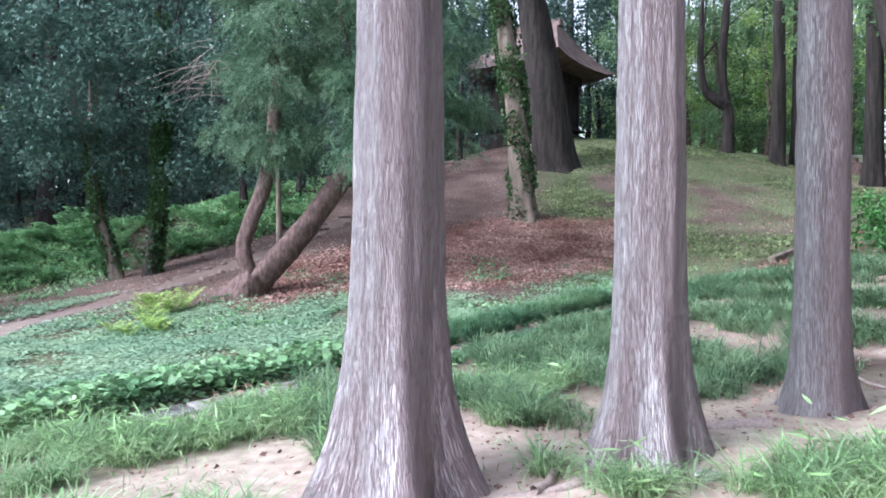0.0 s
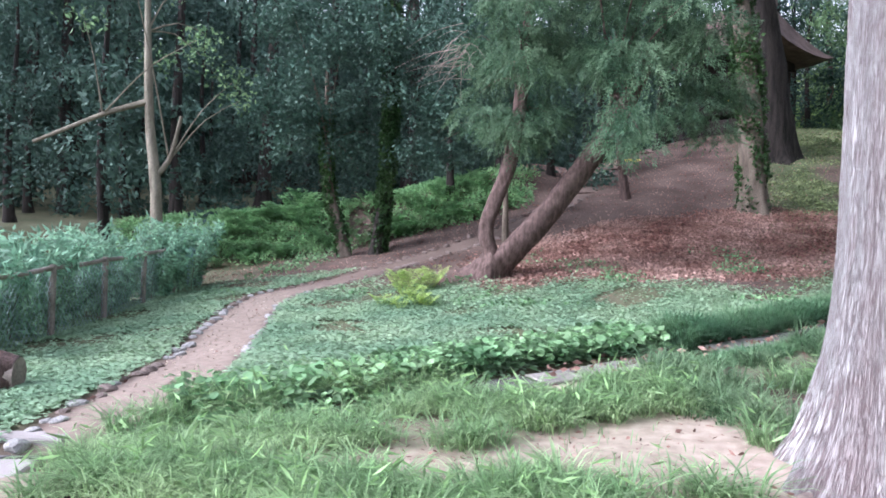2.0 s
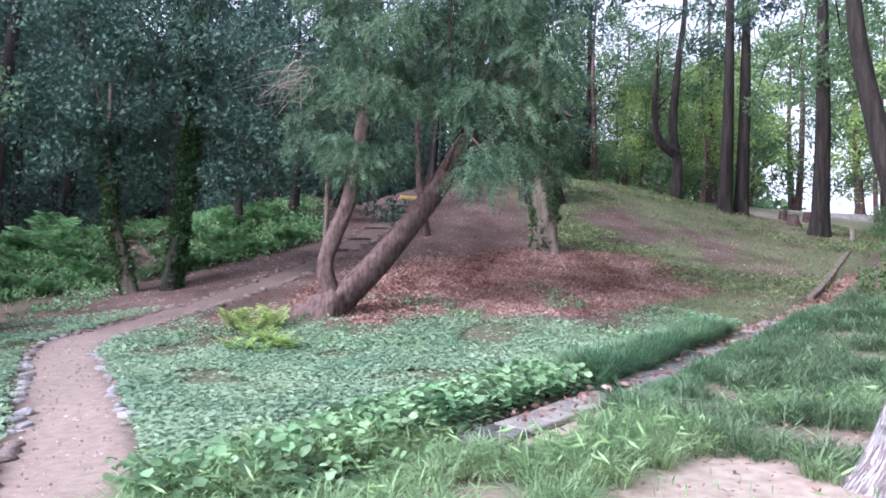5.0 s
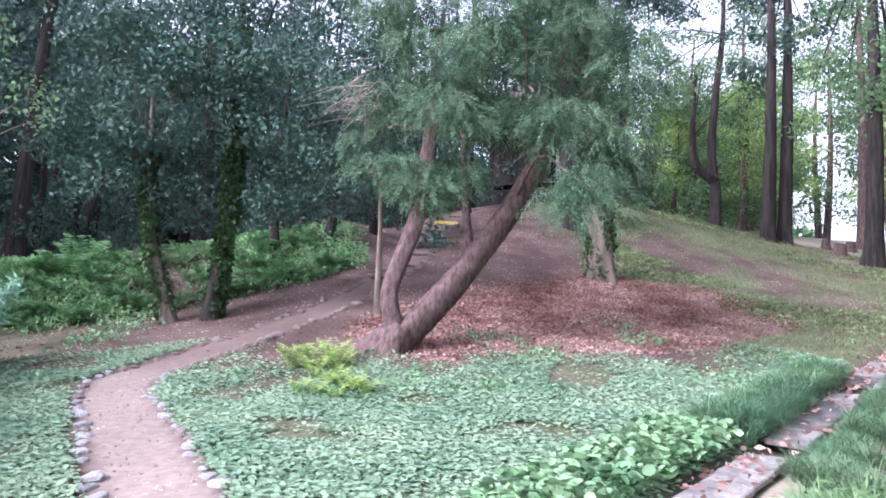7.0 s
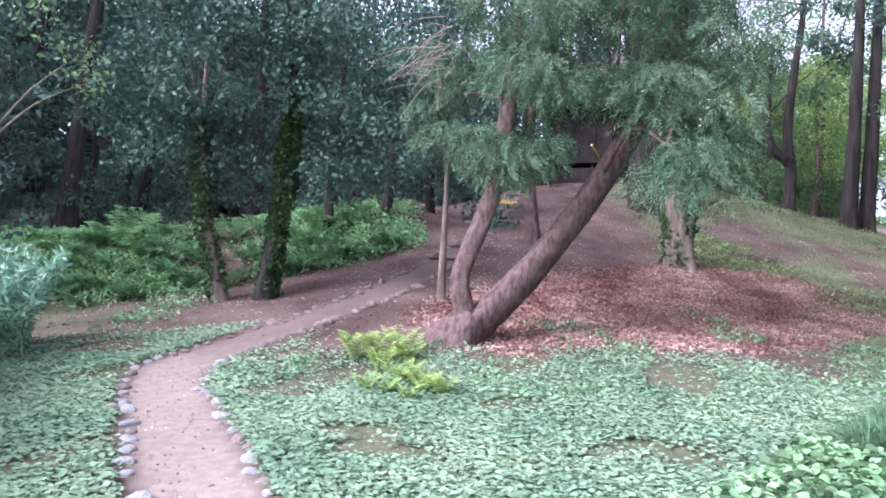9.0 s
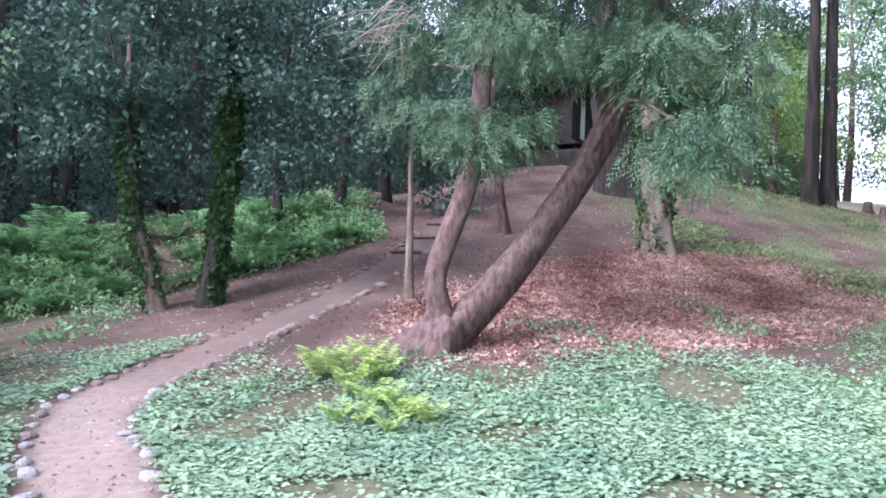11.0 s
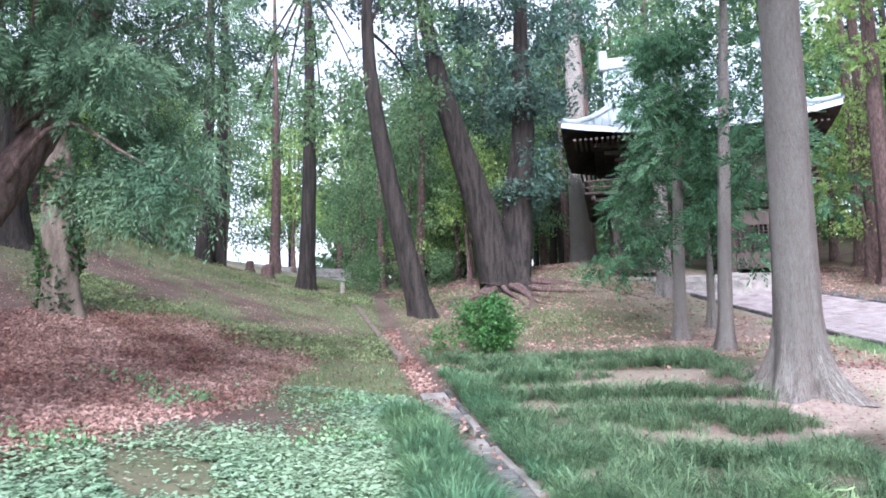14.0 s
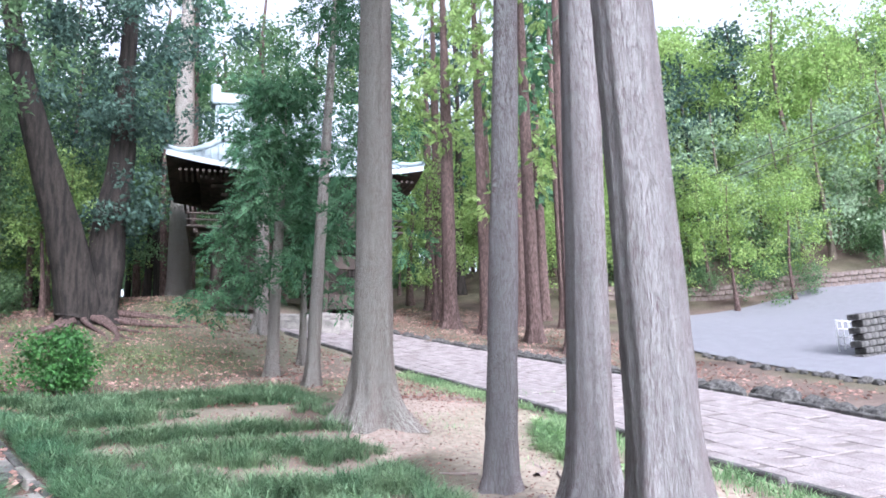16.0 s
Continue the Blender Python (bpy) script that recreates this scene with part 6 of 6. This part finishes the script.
def fern(name, cx, cy, n0, L, material, label, seed, cat="fern", group="", spread=0.8, rise=1.0):
    """Arching fronds with paired leaflets."""
    r = np.random.RandomState(seed)
    e = empty(name, cx, cy, gz(cx, cy))
    V, Fc = [], []
    for i in range(n0):
        a = r.uniform(0, 6.28)
        l = L * r.uniform(0.6, 1.2)
        o, s = np.array((math.cos(a), math.sin(a), 0)), np.array((-math.sin(a), math.cos(a), 0))
        for j in range(9):
            t = (j + 1) / 10
            p = o * l * t * spread + np.array((0, 0, l * (rise * t - 0.53 * rise * t * t)))
            w = l * 0.42 * math.sin(math.pi * (0.15 + 0.85 * (1 - t)) * 0.9) * 0.6
            for sg2 in (-1, 1):
                b = len(V)
                tip = p + s * sg2 * w + o * w * 0.35 + np.array((0, 0, -0.12 * w))
                V += [p - o * 0.035 * l, p + s * sg2 * w * 0.5 - o * 0.02 * l, tip, p + s * sg2 * w * 0.5 + o * 0.09 * l]
                Fc.append((b, b + 1, b + 2, b + 3))
    child("foliage", mesh_of("foliage", np.array(V), Fc, material, False), e)
    return tagged(e, label, cat, group)


for i in range(9):
    fern("bright_fern", -5.1 + rs.normal(0, 0.42), 13.45 + rs.normal(0, 0.28), 15, rs.uniform(0.3, 0.46), L_FERN, "bright yellow-green fern at the cypress foot", 300 + i, group="bright ferns", spread=0.7, rise=1.8)
for i in range(8):
    fern("bright_fern", -5.15 + rs.normal(0, 0.36), 11.95 + rs.normal(0, 0.28), 14, rs.uniform(0.24, 0.36), L_FERN, "bright yellow-green fern among the ground cover", 320 + i, group="bright ferns", spread=0.75, rise=1.6)
base = [fern("shade_fern", -12, 22 + i, 18, 1.0, L_BANK, "large green fern on the shaded woodland bank", 350 + i, group="ferns of the bank", spread=0.65, rise=1.5) for i in range(3)]
for i in range(240):
    t, back = rs.uniform(0, 1), rs.uniform(-0.4, 3.4)
    x, y = -14.0 + 9.4 * t - 0.47 * back, 18.2 + 5.0 * t + 0.882 * back
    o = copy_thing(base[i % 3], pose(x, y, gz(x, y), 0, 0, rs.uniform(0, 360)))
    k = rs.uniform(0.28, 0.62)
    o.scale = (k, k, k)

x, y = sample(150000, 0, 22, 14, 34, lambda a, b: green_mask(a, b) * sstep(0.0, 0.6, wave(a, b, 0.9, 244)), rs)
tagged(new("hill_herbs", leaf_mesh("hill_herbs", lifted(x, y, 0.0, 0.12, rs), 0.09, L_MOSS, rs, 0.0, 0.5, 0.4)), "patchy olive green herbs over the hillside", "ground plants", kind="stuff")
x, y = sample(120000, -4, 22, 12, 34, lambda a, b: green_mask(a, b) * 0.8, rs)
tagged(new("hill_grass", blade_mesh("hill_grass", lifted(x, y, -0.01, 0.0, rs), 0.1, 0.012, L_MOSS, rs, 0.7)), "short sparse grass on the hillside", "grass", kind="stuff")

x, y = sample(15000, 7, 24, 9, 24, lambda a, b: 0.7 * sstep(0.3, 0.8, -drain_side(a, b)) * sstep(2.5, 3.0, off_line(a, b, PAVED_D[::4])), rs)
tagged(new("bank_litter", leaf_mesh("bank_litter", lifted(x, y, 0.0, 0.03, rs), 0.1, L_DEAD, rs, 0, 0.5, 0.85)), "fallen leaves on the mossy bank before the gate", "leaf litter", kind="stuff")

x, y = sample(9000, -13, -7.5, 13, 20.5, lambda a, b: 0.7 * sstep(0.3, 0.9, wave(a, b, 1.6, 254) + 0.5 * wave(a, b, 4.0, 255)) * (off_line(a, b, TRAIL_D[::3]) > 0.8), rs)
tagged(new("ground_sprigs", leaf_mesh("ground_sprigs", lifted(x, y, 0.0, 0.14, rs), 0.09, L_CREEPER, rs, 0.0, 0.6, 0.5)), "sparse green sprigs on the brown woodland floor", "ground plants", kind="stuff")
x, y = sample(26000, 9, 38, -6, 9, lambda a, b: 0.8 * sstep(2.6, 3.1, off_line(a, b, PAVED_D[::4])) * (b > 0.4 * a - 9.5) * sstep(3.4, 3.8, off_line(a, b, dense(ROAD, 0.7)[::2])), rs)
tagged(new("roadside_litter", leaf_mesh("roadside_litter", lifted(x, y, 0.0, 0.02, rs), 0.1, L_DEAD, rs, 0, 0.5, 0.85)), "brown leaf litter under the cedars of the approach", "leaf litter", kind="stuff")
x, y = sample(90000, -17, -4, 16, 27, lambda a, b: 0.8 * sstep(-1.2, 0.5, b - (19.0 + 0.533 * (a + 12.5))) * sstep(-0.3, 0.5, wave(a, b, 0.9, 248) + 0.35), rs)
tagged(new("woodland_herbs", leaf_mesh("woodland_herbs", lifted(x, y, 0.0, 0.3, rs), 0.12, L_BANK, rs, 0.0, 0.4, 0.3)), "low green herbs spreading from the fern bank", "ground plants", kind="stuff")

# round camellia bush beyond the drain
bx, by = 9.0, 14.5
e = empty("round_bush", bx, by, gz(bx, by))
rs = np.random.RandomState(360)
cs = [(rs.normal(0, 0.32), rs.normal(0, 0.32), rs.uniform(0.3, 1.25)) for i in range(26)]
child("foliage", leaf_mesh("foliage", clump_points(cs, rs.uniform(0.25, 0.45, 26), 1500, rs, 0.5, 0.85), 0.1, leafmat("camellia_leaf", (0.05, 0.14, 0.04), (0.09, 0.22, 0.06), 0.35, 0.25), rs, 0.1, 0.5), e)
for i in range(6):
    a = i * 1.05
    child("stem", tube("stem", [(0.05 * math.cos(a), 0.05 * math.sin(a), -0.1), (0.2 * math.cos(a), 0.2 * math.sin(a), 0.5), (0.3 * math.cos(a), 0.3 * math.sin(a), 1.0)], [0.02, 0.01], BARK_BROWN, 5), e)
tagged(e, "round glossy green camellia bush beside the ditch", "bush")

# dead twigs hanging from the cypress
rs = np.random.RandomState(370)
e = bpy.data.objects["leaning_cypress"]
for i in range(36):
    p = np.array((-0.8 + rs.normal(0, 0.15), -0.3 + rs.normal(0, 0.2), 4.75 + rs.normal(0, 0.2)))
    d = np.array((-0.45 + rs.normal(0, 0.3), rs.normal(0, 0.25), -0.4 + rs.normal(0, 0.25)))
    child("dead_twig", tube("dead_twig", [tuple(p), tuple(p + d * 0.5 + (0, 0, 0.1)), tuple(p + d)], [0.008, 0.005, 0.002], TWIG, 4, steps=0.3, seed=i), e, "bare grey twig")

# fallen sticks and surface roots on the bare soil
for i, (x, y, L, a, r0) in enumerate(((0.75, 6.3, 0.55, 12, 0.018), (3.0, 4.9, 1.4, -4, 0.022), (0.1, 4.0, 0.4, 60, 0.02), (3.5, 6.2, 0.5, 80, 0.018), (0.55, 4.6, 0.5, 50, 0.03))):
    c, s = math.cos(radians(a)), math.sin(radians(a))
    pts = [(x + c * L * t - s * 0.05 * math.sin(5 * t), y + s * L * t + c * 0.05 * math.sin(5 * t), gz(x + c * L * t, y + s * L * t) + r0 * 0.9) for t in (-0.5, -0.2, 0.1, 0.5)]
    tagged(new("fallen_stick", tube("fallen_stick", pts, [r0, r0 * 0.9, r0 * 0.6], TWIG, 7, seed=i)), "bare pale stick lying on the soil", "stick", "fallen sticks")
for i, (x, y, a) in enumerate(((-0.9, 4.3, 205), (0.2, 4.2, -40), (0.9, 4.7, 215), (1.9, 4.6, -20), (2.2, 5.3, 200), (3.4, 5.2, -15))):
    pts = []
    for t in (0, 0.3, 0.6, 1.0):
        aa = radians(a) + 0.4 * math.sin(3 * t + i)
        px, py = x + 1.3 * t * math.cos(aa), y + 1.3 * t * math.sin(aa)
        pts.append((px, py, gz(px, py) - 0.01 - 0.03 * t))
    tagged(new("surface_root", tube("surface_root", pts, [0.065, 0.05, 0.035, 0.015], TWIG, 9, 0.06, seed=i)), "weathered cedar root creeping over bare soil", "root", "cedar roots")

# ---------------------------------------------------------------- paving stones, the nearest ones singly
rs = np.random.RandomState(380)
near_data = []
for w in (0.38, 0.47, 0.55, 0.63, 0.72, 0.82):
    bm = boxed(-w / 2 + 0.012, w / 2 - 0.012, -0.226, 0.226, -0.06, 0.03, 0.008)
    for v0 in bm.verts:
        v0.co.x += 0.06 * noise.noise(Vector((v0.co.x, v0.co.y, 0)) * 5 + Vector((w * 40, 0, 0)))
        v0.co.y += 0.05 * noise.noise(Vector((v0.co.x, v0.co.y, 0)) * 5 + Vector((0, w * 40, 0)))
    me = bpy.data.meshes.new("paving_stone")
    bm.to_mesh(me)
    bm.free()
    me.materials.append(PAVE)
    near_data.append((w, me))
rest_v, rest_f, count = [], [], 0
for row in range(10):
    off = -2.1 + row * 0.467
    s = 6.0 + rs.uniform(0, 0.5)
    while s < 36.0:
        w, me = near_data[rs.randint(6)]
        i = min(np.searchsorted(s_at, s + w / 2), len(pd) - 1)
        x, y = pd[i] + np.array((-tt[i][1], tt[i][0])) * (off + 0.012 * math.sin(1.7 * s + 2.3 * row))
        a = math.degrees(math.atan2(tt[i][1], tt[i][0]))
        z0 = float(base_height(x, y))
        sl = math.degrees(math.atan2(float(base_height(*(np.array((x, y)) + tt[i] * 0.5))) - float(base_height(*(np.array((x, y)) - tt[i] * 0.5))), 1.0))
        nx_, ny_ = np.array((-tt[i][1], tt[i][0]))
        cs_ = math.degrees(math.atan2(float(base_height(x + nx_ * 0.5, y + ny_ * 0.5)) - float(base_height(x - nx_ * 0.5, y - ny_ * 0.5)), 1.0))
        m = pose(x, y, z0 + 0.014 + rs.normal(0, 0.0015), cs_ + rs.normal(0, 0.25), -sl + rs.normal(0, 0.2), a + rs.normal(0, 1.6))
        if 15.5 < s < 27 and count < 300 and row >= 0:
            ob = child("paving_stone", me, pav)
            ob.matrix_basis = m
            count += 1
        else:
            b = len(rest_v)
            rest_v += [tuple(m @ v0.co) for v0 in me.vertices]
            rest_f += [tuple(b + k for k in p.vertices) for p in me.polygons]
        s += w
tagged(child("paving_stones", mesh_of("paving_stones", rest_v, rest_f, PAVE, False), pav), "", "", kind="stuff")
